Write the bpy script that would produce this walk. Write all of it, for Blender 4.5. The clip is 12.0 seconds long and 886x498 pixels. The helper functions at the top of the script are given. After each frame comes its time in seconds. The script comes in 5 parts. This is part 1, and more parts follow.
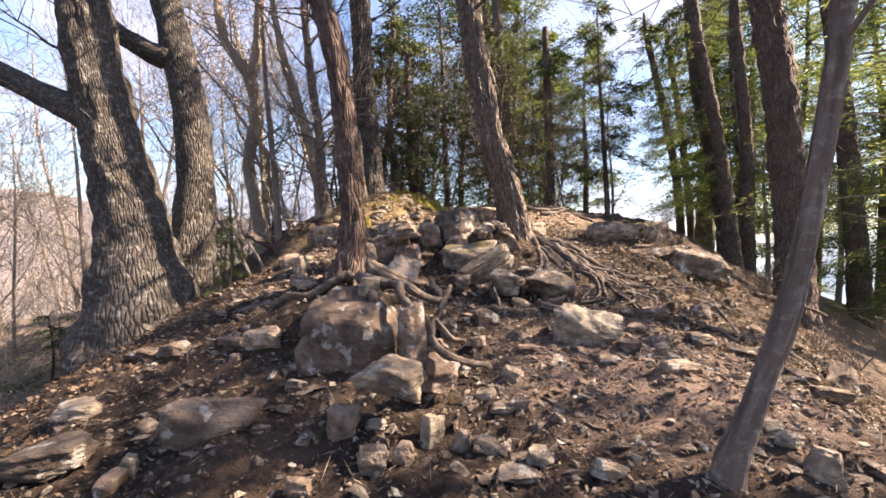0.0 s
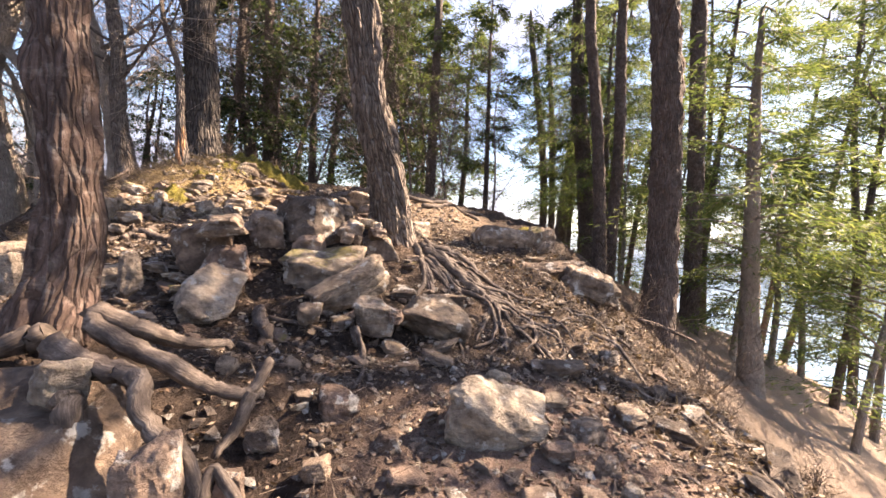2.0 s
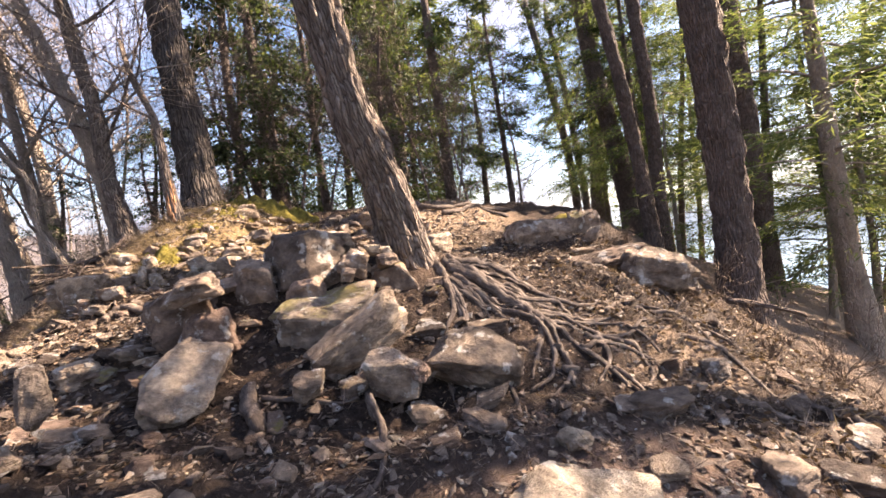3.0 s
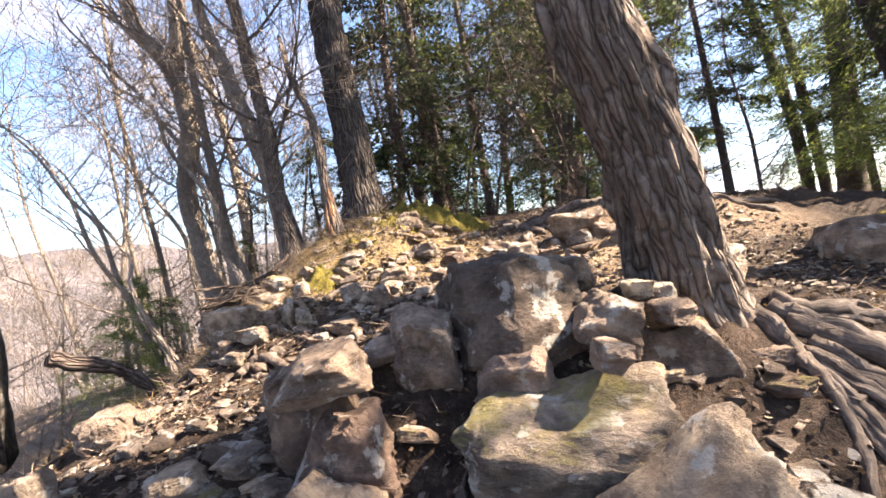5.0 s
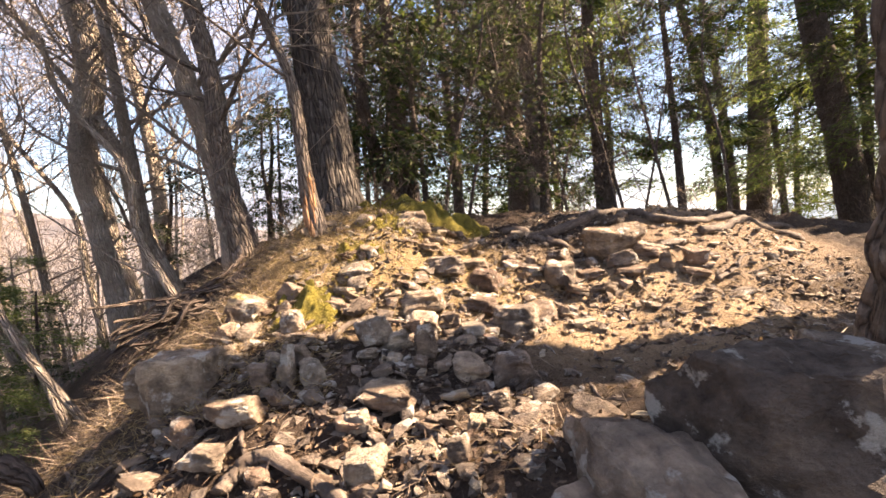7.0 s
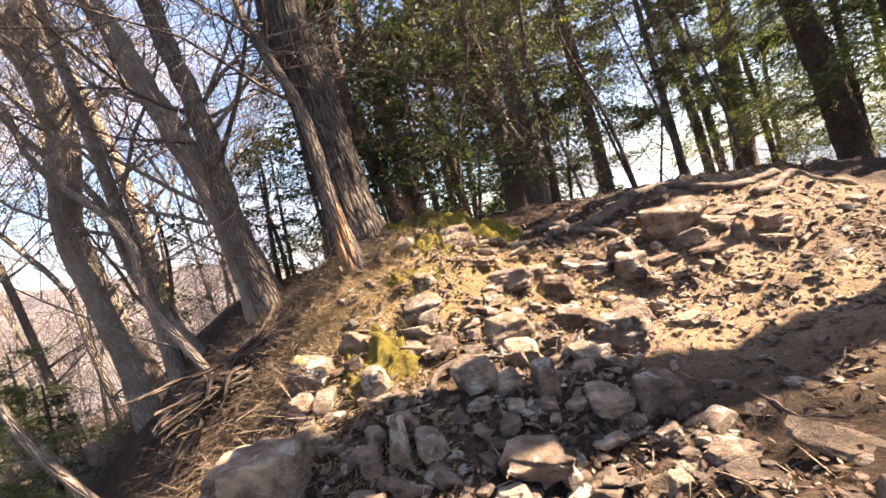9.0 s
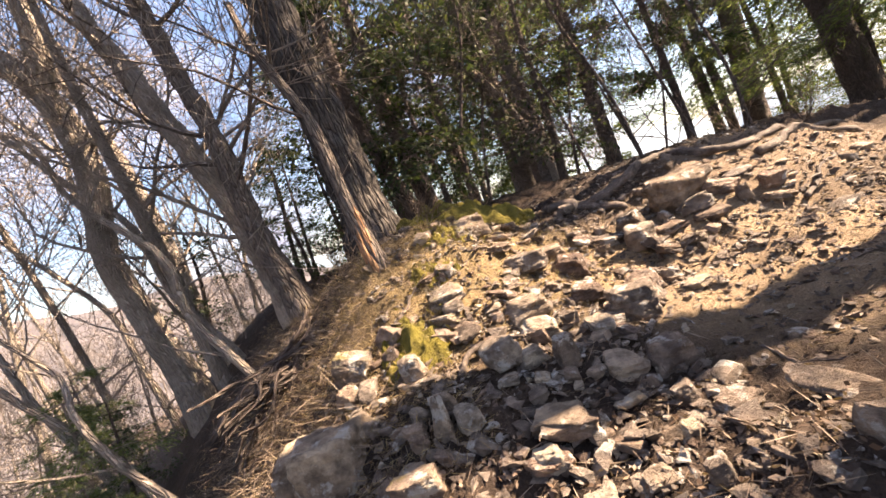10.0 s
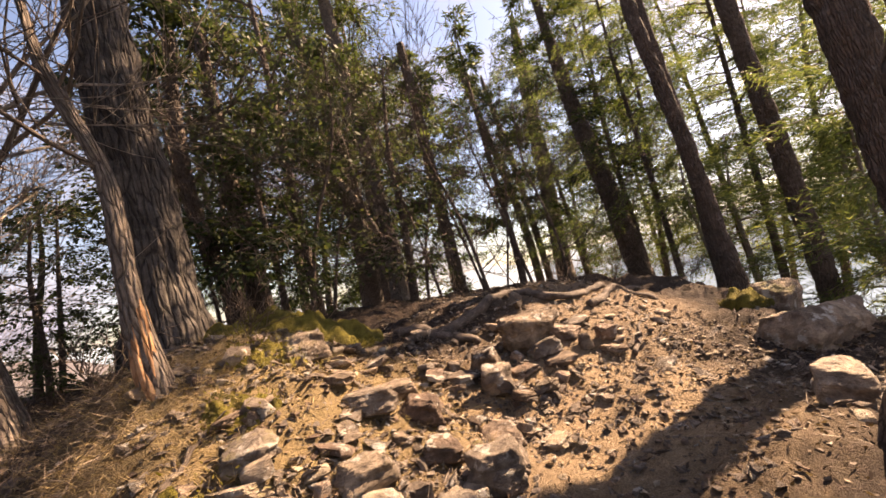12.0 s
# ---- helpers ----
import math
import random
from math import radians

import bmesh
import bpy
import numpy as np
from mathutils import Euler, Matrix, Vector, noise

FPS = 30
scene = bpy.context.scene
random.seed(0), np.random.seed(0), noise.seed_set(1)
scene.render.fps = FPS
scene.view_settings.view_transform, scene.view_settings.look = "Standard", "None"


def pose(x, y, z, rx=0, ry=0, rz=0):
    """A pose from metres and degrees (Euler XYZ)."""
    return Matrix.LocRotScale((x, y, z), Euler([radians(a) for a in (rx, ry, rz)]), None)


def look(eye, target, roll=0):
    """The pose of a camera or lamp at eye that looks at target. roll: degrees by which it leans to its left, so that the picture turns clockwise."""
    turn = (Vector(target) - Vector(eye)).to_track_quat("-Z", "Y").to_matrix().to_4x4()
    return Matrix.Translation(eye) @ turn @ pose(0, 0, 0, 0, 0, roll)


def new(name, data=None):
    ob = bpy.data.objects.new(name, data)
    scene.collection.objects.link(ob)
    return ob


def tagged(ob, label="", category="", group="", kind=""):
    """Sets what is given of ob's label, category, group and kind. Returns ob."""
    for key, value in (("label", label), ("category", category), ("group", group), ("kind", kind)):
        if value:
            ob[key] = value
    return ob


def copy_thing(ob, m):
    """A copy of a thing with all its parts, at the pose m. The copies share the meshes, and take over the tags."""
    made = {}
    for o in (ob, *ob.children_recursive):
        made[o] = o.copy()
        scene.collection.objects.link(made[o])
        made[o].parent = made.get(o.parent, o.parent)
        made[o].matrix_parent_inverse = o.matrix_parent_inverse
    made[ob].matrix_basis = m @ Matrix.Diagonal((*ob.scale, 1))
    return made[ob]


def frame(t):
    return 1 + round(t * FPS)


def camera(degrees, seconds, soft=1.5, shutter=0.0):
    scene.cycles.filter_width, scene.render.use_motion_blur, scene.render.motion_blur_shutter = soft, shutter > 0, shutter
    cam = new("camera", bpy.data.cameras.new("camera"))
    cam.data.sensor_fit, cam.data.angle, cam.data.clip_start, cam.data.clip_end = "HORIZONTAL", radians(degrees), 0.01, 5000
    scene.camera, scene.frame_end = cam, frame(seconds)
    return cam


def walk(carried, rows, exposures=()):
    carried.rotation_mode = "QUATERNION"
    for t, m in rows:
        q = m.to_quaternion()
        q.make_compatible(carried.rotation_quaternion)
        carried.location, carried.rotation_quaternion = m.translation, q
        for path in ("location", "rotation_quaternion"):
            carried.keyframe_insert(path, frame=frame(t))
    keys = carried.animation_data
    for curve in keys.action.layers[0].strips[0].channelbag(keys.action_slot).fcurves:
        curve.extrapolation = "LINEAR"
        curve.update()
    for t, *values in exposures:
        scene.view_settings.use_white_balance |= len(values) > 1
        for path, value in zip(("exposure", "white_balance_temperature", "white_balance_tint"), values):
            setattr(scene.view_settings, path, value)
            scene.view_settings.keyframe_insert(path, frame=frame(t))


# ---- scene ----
cam = camera(95.1, 12.0, soft=1.6)
METRES, EYE, TILT, LEAN, TURN = 8.0, 1.5, 0.0, 0.0, 0.0
PATH = [
    (0, (0.003, 0.058, 1.506), (0.008, 2.058, 1.497), 0.4),
    (0.3, (-0.031, 0.354, 1.566), (0.0, 2.343, 1.774), 5.0),
    (0.5, (0.082, 0.513, 1.611), (0.302, 2.497, 1.737), 3.1),
    (1, (0.376, 1.028, 1.655), (0.66, 3.007, 1.702), 7.3),
    (1.5, (0.266, 1.368, 1.582), (0.464, 3.352, 1.434), 11.2),
    (2, (0.216, 1.702, 1.852), (0.847, 3.597, 1.761), 5.2),
    (2.5, (0.526, 2.139, 1.965), (1.238, 4.007, 1.995), -0.5),
    (3, (0.592, 2.503, 1.939), (1.052, 4.448, 1.863), -5.9),
    (3.5, (0.545, 3.166, 1.986), (0.715, 5.159, 1.998), -5.6),
    (3.7, (0.559, 3.341, 2.038), (0.755, 5.332, 2.023), -5.6),
    (5.3, (0.097, 4.461, 2.206), (-0.213, 6.437, 2.228), -7.3),
    (5.5, (0.01, 4.579, 2.257), (-0.158, 6.57, 2.349), -7.4),
    (6, (-0.265, 4.927, 2.145), (-0.25, 6.916, 2.352), -2.5),
    (6.5, (-0.493, 5.161, 2.336), (-0.298, 7.151, 2.33), -1.8),
    (6.7, (-0.61, 5.18, 2.399), (-0.495, 7.176, 2.343), -3.7),
    (8.3, (-1.205, 5.574, 2.582), (-0.954, 7.555, 2.466), -7.5),
    (8.5, (-1.2, 5.615, 2.611), (-0.945, 7.597, 2.518), -10.3),
    (9, (-1.305, 5.642, 2.643), (-1.125, 7.633, 2.572), -13.6),
    (9.5, (-1.38, 5.509, 2.704), (-1.304, 7.506, 2.615), -16.9),
    (10, (-1.331, 5.453, 2.708), (-1.235, 7.447, 2.589), -19.8),
    (10.5, (-1.291, 5.489, 2.79), (-1.11, 7.48, 2.801), -21.4),
    (11, (-1.243, 5.54, 2.826), (-0.927, 7.504, 3.027), -20.9),
    (11.5, (-1.22, 5.78, 2.827), (-0.623, 7.672, 3.076), -18.2),
    (12, (-1.243, 6.011, 2.781), (-0.317, 7.772, 2.985), -11.8),
]
walk(cam, [(t, look(eye, target, roll)) for t, eye, target, roll in PATH], [(0, 2.68, 6150, 21), (2.5, 2.9, 6300, 23), (3.5, 2.85, 6150, 24), (5.5, 3.02, 5950, 17), (6.5, 2.95, 6750, 20), (8.7, 2.98, 6500, 22), (10, 2.85, 6450, 21), (11.2, 2.68, 6700, 22), (12, 2.35, 7400, 27)])

# ---- world, sun, exposure ----
SUN_AZ, SUN_EL = radians(86.5), radians(42)   # azimuth clockwise from +y (the way ahead)
world = bpy.data.worlds.new("sky")
scene.world = world
world.use_nodes = True
wn, wl = world.node_tree.nodes, world.node_tree.links
wn.clear()
w_out = wn.new("ShaderNodeOutputWorld")
w_bg = wn.new("ShaderNodeBackground")
w_sky = wn.new("ShaderNodeTexSky")
w_sky.sky_type, w_sky.sun_disc = "NISHITA", False
w_sky.sun_elevation, w_sky.sun_rotation = SUN_EL, SUN_AZ
w_sky.air_density, w_sky.dust_density = 1.2, 1.1
w_bg.inputs["Strength"].default_value = 0.051
# thin bright cloud drifting over the blue
w_co = wn.new("ShaderNodeTexCoord")
w_map = wn.new("ShaderNodeMapping")
w_map.inputs["Scale"].default_value = (1.2, 1.2, 2.6)
w_noise = wn.new("ShaderNodeTexNoise")
w_noise.inputs["Scale"].default_value, w_noise.inputs["Detail"].default_value = 2.2, 6.0
w_ramp = wn.new("ShaderNodeValToRGB")
w_ramp.color_ramp.elements[0].position, w_ramp.color_ramp.elements[1].position = 0.46, 0.70
w_mix = wn.new("ShaderNodeMix")
w_mix.data_type = "RGBA"
w_mix.inputs["B"].default_value = (3.7, 3.75, 4.3, 1)
wl.new(w_co.outputs["Generated"], w_map.inputs["Vector"])
wl.new(w_map.outputs[0], w_noise.inputs["Vector"])
wl.new(w_noise.outputs[0], w_ramp.inputs[0])
wl.new(w_ramp.outputs[0], w_mix.inputs["Factor"])
wl.new(w_sky.outputs[0], w_mix.inputs["A"])
wl.new(w_mix.outputs["Result"], w_bg.inputs["Color"])
wl.new(w_bg.outputs[0], w_out.inputs[0])

sun = new("sun", bpy.data.lights.new("sun", "SUN"))
sun.data.energy, sun.data.angle, sun.data.color = 5.0, radians(0.5), (1.0, 0.80, 0.53)
sun_way = Vector((math.sin(SUN_AZ) * math.cos(SUN_EL), math.cos(SUN_AZ) * math.cos(SUN_EL), math.sin(SUN_EL)))
sun.matrix_world = look(sun_way * 60, (0, 0, 0))

# ---- materials ----


def ramp(nt, fac, stops):
    r = nt.nodes.new("ShaderNodeValToRGB")
    while len(r.color_ramp.elements) < len(stops):
        r.color_ramp.elements.new(0.5)
    for e, (p, c) in zip(r.color_ramp.elements, stops):
        e.position, e.color = p, (*c, 1)
    nt.links.new(fac, r.inputs[0])
    return r.outputs[0]


def tex(nt, kind, vec, scale, detail=5.0, rough=0.6, out=0):
    n = nt.nodes.new(kind)
    n.inputs["Scale"].default_value = scale
    if "Detail" in n.inputs:
        n.inputs["Detail"].default_value = detail
    if "Roughness" in n.inputs:
        n.inputs["Roughness"].default_value = rough
    nt.links.new(vec, n.inputs["Vector"])
    return n.outputs[out]


def mixc(nt, fac, a, b, mode="MIX"):
    m = nt.nodes.new("ShaderNodeMix")
    m.data_type, m.blend_type = "RGBA", mode
    for value, key in ((fac, "Factor"), (a, "A"), (b, "B")):
        if isinstance(value, bpy.types.NodeSocket):
            nt.links.new(value, m.inputs[key])
        elif key == "Factor":
            m.inputs[key].default_value = value
        else:
            m.inputs[key].default_value = (*value, 1)
    return m.outputs["Result"]


def maths(nt, op, a, b):
    m = nt.nodes.new("ShaderNodeMath")
    m.operation = op
    for n, value in enumerate((a, b)):
        if isinstance(value, bpy.types.NodeSocket):
            nt.links.new(value, m.inputs[n])
        else:
            m.inputs[n].default_value = value
    return m.outputs[0]


def material(name, rough=0.9):
    mat = bpy.data.materials.new(name)
    mat.use_nodes = True
    nt = mat.node_tree
    b = nt.nodes["Principled BSDF"]
    b.inputs["Roughness"].default_value = rough
    b.inputs["Specular IOR Level"].default_value = 0.25
    return mat, nt, b


def bump(nt, b, height, strength=0.6, dist=0.02):
    n = nt.nodes.new("ShaderNodeBump")
    n.inputs["Strength"].default_value, n.inputs["Distance"].default_value = strength, dist
    nt.links.new(height, n.inputs["Height"])
    nt.links.new(n.outputs[0], b.inputs["Normal"])


def coords(nt, which="Object"):
    return nt.nodes.new("ShaderNodeTexCoord").outputs[which]


def stretched(nt, vec, scale):
    m = nt.nodes.new("ShaderNodeMapping")
    m.inputs["Scale"].default_value = scale
    nt.links.new(vec, m.inputs["Vector"])
    return m.outputs[0]


def make_bark(name, dark, light, lichen, ridge=26.0, amount=0.5, crack=0.6):
    """Furrowed bark on the trunk's own u (round) and v (along) in metres."""
    mat, nt, b = material(name)
    uv = coords(nt, "UV")
    wob = tex(nt, "ShaderNodeTexNoise", uv, 5.0, 4, out=1)
    vec = mixc(nt, 0.045, uv, wob, "ADD")
    cell = nt.nodes.new("ShaderNodeTexVoronoi")
    cell.voronoi_dimensions, cell.feature = "2D", "DISTANCE_TO_EDGE"
    cell.inputs["Scale"].default_value = ridge
    nt.links.new(stretched(nt, vec, (1, 0.15, 1)), cell.inputs["Vector"])
    fur = cell.outputs["Distance"]
    fib = tex(nt, "ShaderNodeTexNoise", stretched(nt, vec, (1, 0.10, 1)), ridge * 2.6, 6, 0.7)
    blot = tex(nt, "ShaderNodeTexNoise", uv, 13.0, 6, 0.7)
    c = ramp(nt, fib, [(0.3, dark), (0.7, light)])
    c = mixc(nt, ramp(nt, maths(nt, "ADD", fur, maths(nt, "MULTIPLY", fib, 0.22)), [(0.10, (crack,) * 3), (0.24, (0, 0, 0))]), c, tuple(0.25 * v for v in dark))
    broad = tex(nt, "ShaderNodeTexNoise", uv, 2.6, 5, 0.6)
    c = mixc(nt, maths(nt, "MULTIPLY", ramp(nt, broad, [(0.42, (0, 0, 0)), (0.62, (1, 1, 1))]), 0.55), c, tuple(0.7 * v for v in dark))
    c = mixc(nt, maths(nt, "MULTIPLY", ramp(nt, blot, [(0.52, (0, 0, 0)), (0.66, (1, 1, 1))]), amount), c, lichen)
    nt.links.new(c, b.inputs["Base Color"])
    bump(nt, b, maths(nt, "ADD", maths(nt, "MINIMUM", maths(nt, "MULTIPLY", fur, 3.5), 1.0), maths(nt, "MULTIPLY", fib, 0.7)), 1.0, 0.03)
    return mat


def make_rock(name, stops, moss=0.0):
    """Broken sandstone: broad weathering, faint bedding, lichen spots, soil in the hollows."""
    mat, nt, b = material(name, 0.8)
    ob = nt.nodes.new("ShaderNodeObjectInfo")
    vec = nt.nodes.new("ShaderNodeVectorMath")
    vec.operation = "ADD"
    geo = nt.nodes.new("ShaderNodeNewGeometry")
    nt.links.new(geo.outputs["Position"], vec.inputs[0])
    nt.links.new(ob.outputs["Random"], vec.inputs[1])
    v = vec.outputs[0]
    big = tex(nt, "ShaderNodeTexNoise", v, 3.2, 5, 0.6)
    grain = tex(nt, "ShaderNodeTexNoise", v, 55.0, 6, 0.7)
    beds = tex(nt, "ShaderNodeTexNoise", stretched(nt, v, (1.6, 2.2, 3.6)), 6.0, 7, 0.75)
    c = ramp(nt, maths(nt, "ADD", maths(nt, "MULTIPLY", big, 0.7), maths(nt, "MULTIPLY", beds, 0.3)), stops)
    c = mixc(nt, maths(nt, "MULTIPLY", ramp(nt, grain, [(0.30, (1, 1, 1)), (0.50, (0, 0, 0))]), 0.22), c, (0.1, 0.08, 0.065))
    tint = ramp(nt, ob.outputs["Random"], [(0.0, (0.62, 0.61, 0.62)), (0.3, (1.0, 0.95, 0.88)), (0.55, (0.82, 0.70, 0.66)), (0.8, (1.12, 1.06, 0.94)), (1.0, (0.9, 0.9, 0.9))])
    c = mixc(nt, 1.0, c, tint, "MULTIPLY")
    patch = tex(nt, "ShaderNodeTexNoise", v, 9.0, 5, 0.65)
    c = mixc(nt, 1.0, c, ramp(nt, patch, [(0.36, (0.52, 0.5, 0.49)), (0.5, (0.95, 0.94, 0.92)), (0.66, (1.5, 1.46, 1.36))]), "MULTIPLY")
    rust = tex(nt, "ShaderNodeTexNoise", v, 2.1, 4, 0.65)
    c = mixc(nt, maths(nt, "MULTIPLY", ramp(nt, rust, [(0.54, (0, 0, 0)), (0.68, (1, 1, 1))]), 0.25), c, (0.21, 0.14, 0.1))
    lich = tex(nt, "ShaderNodeTexNoise", v, 7.0, 5, 0.6)
    c = mixc(nt, maths(nt, "MULTIPLY", ramp(nt, maths(nt, "ADD", lich, maths(nt, "MULTIPLY", grain, 0.18)), [(0.665, (0, 0, 0)), (0.72, (1, 1, 1))]), 0.75), c, (0.44, 0.42, 0.38))
    dirt = tex(nt, "ShaderNodeTexNoise", v, 6.0, 7, 0.7)
    c = mixc(nt, maths(nt, "MULTIPLY", ramp(nt, dirt, [(0.52, (0, 0, 0)), (0.64, (1, 1, 1))]), 0.45), c, (0.07, 0.055, 0.045))
    if moss:
        m = tex(nt, "ShaderNodeTexNoise", v, 5.0, 6, 0.7)
        sep = nt.nodes.new("ShaderNodeSeparateXYZ")
        nt.links.new(geo.outputs["Normal"], sep.inputs[0])
        up = maths(nt, "MULTIPLY", ramp(nt, sep.outputs[2], [(0.35, (0, 0, 0)), (0.8, (1, 1, 1))]), ramp(nt, maths(nt, "ADD", m, maths(nt, "MULTIPLY", grain, 0.3)), [(0.62, (0, 0, 0)), (0.76, (1, 1, 1))]))
        c = mixc(nt, maths(nt, "MULTIPLY", up, moss), c, (0.17, 0.15, 0.03))
    nt.links.new(c, b.inputs["Base Color"])
    bump(nt, b, maths(nt, "ADD", maths(nt, "MULTIPLY", grain, 0.45), maths(nt, "ADD", maths(nt, "MULTIPLY", beds, 0.8), maths(nt, "MULTIPLY", dirt, -0.6))), 0.9, 0.06)
    return mat


def make_leaf(name, stops, through_light=0.45):
    mat, nt, b = material(name, 0.6)
    geo = nt.nodes.new("ShaderNodeNewGeometry")
    c = ramp(nt, geo.outputs["Random Per Island"], stops)
    nt.links.new(c, b.inputs["Base Color"])
    tr = nt.nodes.new("ShaderNodeBsdfTranslucent")
    nt.links.new(mixc(nt, 1.0, c, (1.45, 1.5, 0.85), "MULTIPLY"), tr.inputs["Color"])
    ms = nt.nodes.new("ShaderNodeMixShader")
    ms.inputs[0].default_value = through_light
    nt.links.new(b.outputs[0], ms.inputs[1])
    nt.links.new(tr.outputs[0], ms.inputs[2])
    nt.links.new(ms.outputs[0], nt.nodes["Material Output"].inputs[0])
    return mat


def make_root(name, dark, mid, worn):
    """Weathered root wood: dull brown, rubbed pale on top by boots."""
    mat, nt, b = material(name, 0.8)
    uv = coords(nt, "UV")
    pos = nt.nodes.new("ShaderNodeNewGeometry").outputs["Position"]
    fib = tex(nt, "ShaderNodeTexNoise", stretched(nt, uv, (1, 0.14, 1)), 90.0, 5, 0.65)
    blot = tex(nt, "ShaderNodeTexNoise", pos, 9.0, 6, 0.7)
    c = ramp(nt, maths(nt, "ADD", maths(nt, "MULTIPLY", fib, 0.45), maths(nt, "MULTIPLY", blot, 0.55)), [(0.38, dark), (0.51, mid), (0.68, worn)])
    nt.links.new(c, b.inputs["Base Color"])
    bump(nt, b, maths(nt, "ADD", fib, blot), 0.7, 0.012)
    return mat


M_BARK = make_bark("bark_grey_brown", (0.10, 0.078, 0.066), (0.27, 0.222, 0.187), (0.40, 0.35, 0.29), 36, 0.3, 0.85)
M_BARK_FURROW = make_bark("bark_deep_furrows", (0.036, 0.031, 0.028), (0.14, 0.119, 0.105), (0.27, 0.24, 0.2), 22, 0.25, 0.95)
M_BARK_LICHEN = make_bark("bark_lichen_grey", (0.042, 0.036, 0.031), (0.135, 0.115, 0.10), (0.31, 0.295, 0.265), 32, 0.6, 0.8)
M_BARK_DARK = make_bark("bark_dark_conifer", (0.06, 0.046, 0.039), (0.2, 0.153, 0.13), (0.28, 0.245, 0.205), 30, 0.35)
M_BARK_PALE = make_bark("bark_pale_bare_tree", (0.23, 0.19, 0.16), (0.5, 0.42, 0.35), (0.48, 0.43, 0.33), 40, 0.6, 0.3)
M_BARK_RED = make_bark("bark_reddish", (0.06, 0.038, 0.03), (0.175, 0.122, 0.1), (0.34, 0.29, 0.25), 34, 0.4)
M_BARK_SMOOTH = make_bark("smooth_sapling_bark", (0.10, 0.077, 0.064), (0.19, 0.15, 0.124), (0.33, 0.3, 0.255), 16, 0.5, 0.0)
M_PEELED = make_bark("peeled_red_wood", (0.28, 0.13, 0.065), (0.60, 0.36, 0.2), (0.55, 0.38, 0.24), 30, 0.3)
M_ROOT = make_root("weathered_root_wood", (0.035, 0.026, 0.021), (0.088, 0.068, 0.055), (0.23, 0.19, 0.157))
M_TWIG = make_bark("dead_twig", (0.14, 0.10, 0.075), (0.34, 0.26, 0.2), (0.40, 0.34, 0.27), 60, 0.3)
ROCK_STOPS = [(0.34, (0.12, 0.096, 0.081)), (0.5, (0.225, 0.188, 0.16)), (0.66, (0.36, 0.312, 0.262))]
M_ROCK = make_rock("grey_tan_sandstone", ROCK_STOPS)
M_ROCK_MOSSY = make_rock("mossy_sandstone", ROCK_STOPS, 0.65)
M_ROCK_DARK = make_rock("dark_weathered_sandstone", [(0.34, (0.075, 0.058, 0.048)), (0.5, (0.15, 0.12, 0.099)), (0.68, (0.25, 0.208, 0.17))])
M_ROCK_PALE = make_rock("pale_fresh_sandstone", [(0.34, (0.21, 0.18, 0.152)), (0.5, (0.33, 0.292, 0.246)), (0.66, (0.45, 0.41, 0.35))])
M_NEEDLE = make_leaf("conifer_needles", [(0.0, (0.022, 0.034, 0.013)), (0.6, (0.05, 0.068, 0.022)), (1.0, (0.1, 0.112, 0.035))], 0.4)
M_NEEDLE_LIGHT = make_leaf("light_conifer_needles", [(0.0, (0.05, 0.074, 0.032)), (0.6, (0.105, 0.13, 0.052)), (1.0, (0.18, 0.19, 0.08))], 0.48)
M_HOLLY = make_leaf("dark_evergreen_leaves", [(0.0, (0.02, 0.03, 0.015)), (0.7, (0.042, 0.056, 0.025)), (1.0, (0.085, 0.095, 0.042))], 0.38)
M_STRAW = make_leaf("dry_straw", [(0.0, (0.1, 0.062, 0.035)), (0.5, (0.24, 0.17, 0.088)), (1.0, (0.4, 0.31, 0.17))], 0.25)
M_LITTER = make_leaf("dry_fallen_leaves", [(0.0, (0.035, 0.023, 0.016)), (0.6, (0.11, 0.071, 0.046)), (1.0, (0.25, 0.18, 0.125))], 0.12)
M_TWIG_LEAF = make_leaf("dry_twigs", [(0.0, (0.07, 0.05, 0.04)), (0.6, (0.2, 0.15, 0.11)), (1.0, (0.34, 0.27, 0.21))], 0.1)
M_MOSSTUFT = make_leaf("moss_tufts", [(0.0, (0.055, 0.047, 0.012)), (0.5, (0.12, 0.098, 0.02)), (1.0, (0.21, 0.17, 0.045))], 0.3)

# soil: brown earth, stone grit, leaf crumbs, dry yellow patches
M_SOIL, nt, b = material("forest_soil", 0.95)
pos = nt.nodes.new("ShaderNodeNewGeometry").outputs["Position"]
n1 = tex(nt, "ShaderNodeTexNoise", pos, 1.1, 6, 0.65)
n2 = tex(nt, "ShaderNodeTexNoise", pos, 16.0, 6, 0.75)
n3 = tex(nt, "ShaderNodeTexVoronoi", pos, 38.0)
n4 = tex(nt, "ShaderNodeTexNoise", pos, 95.0, 4, 0.7)
c = ramp(nt, n2, [(0.36, (0.009, 0.006, 0.005)), (0.53, (0.042, 0.029, 0.022)), (0.70, (0.15, 0.107, 0.083))])
c = mixc(nt, ramp(nt, n1, [(0.48, (0, 0, 0)), (0.68, (0.4,) * 3)]), c, (0.17, 0.115, 0.078))
c = mixc(nt, maths(nt, "MULTIPLY", ramp(nt, n3, [(0.10, (1, 1, 1)), (0.26, (0, 0, 0))]), ramp(nt, n4, [(0.40, (0, 0, 0)), (0.6, (0.8,) * 3)])), c, (0.36, 0.29, 0.23))
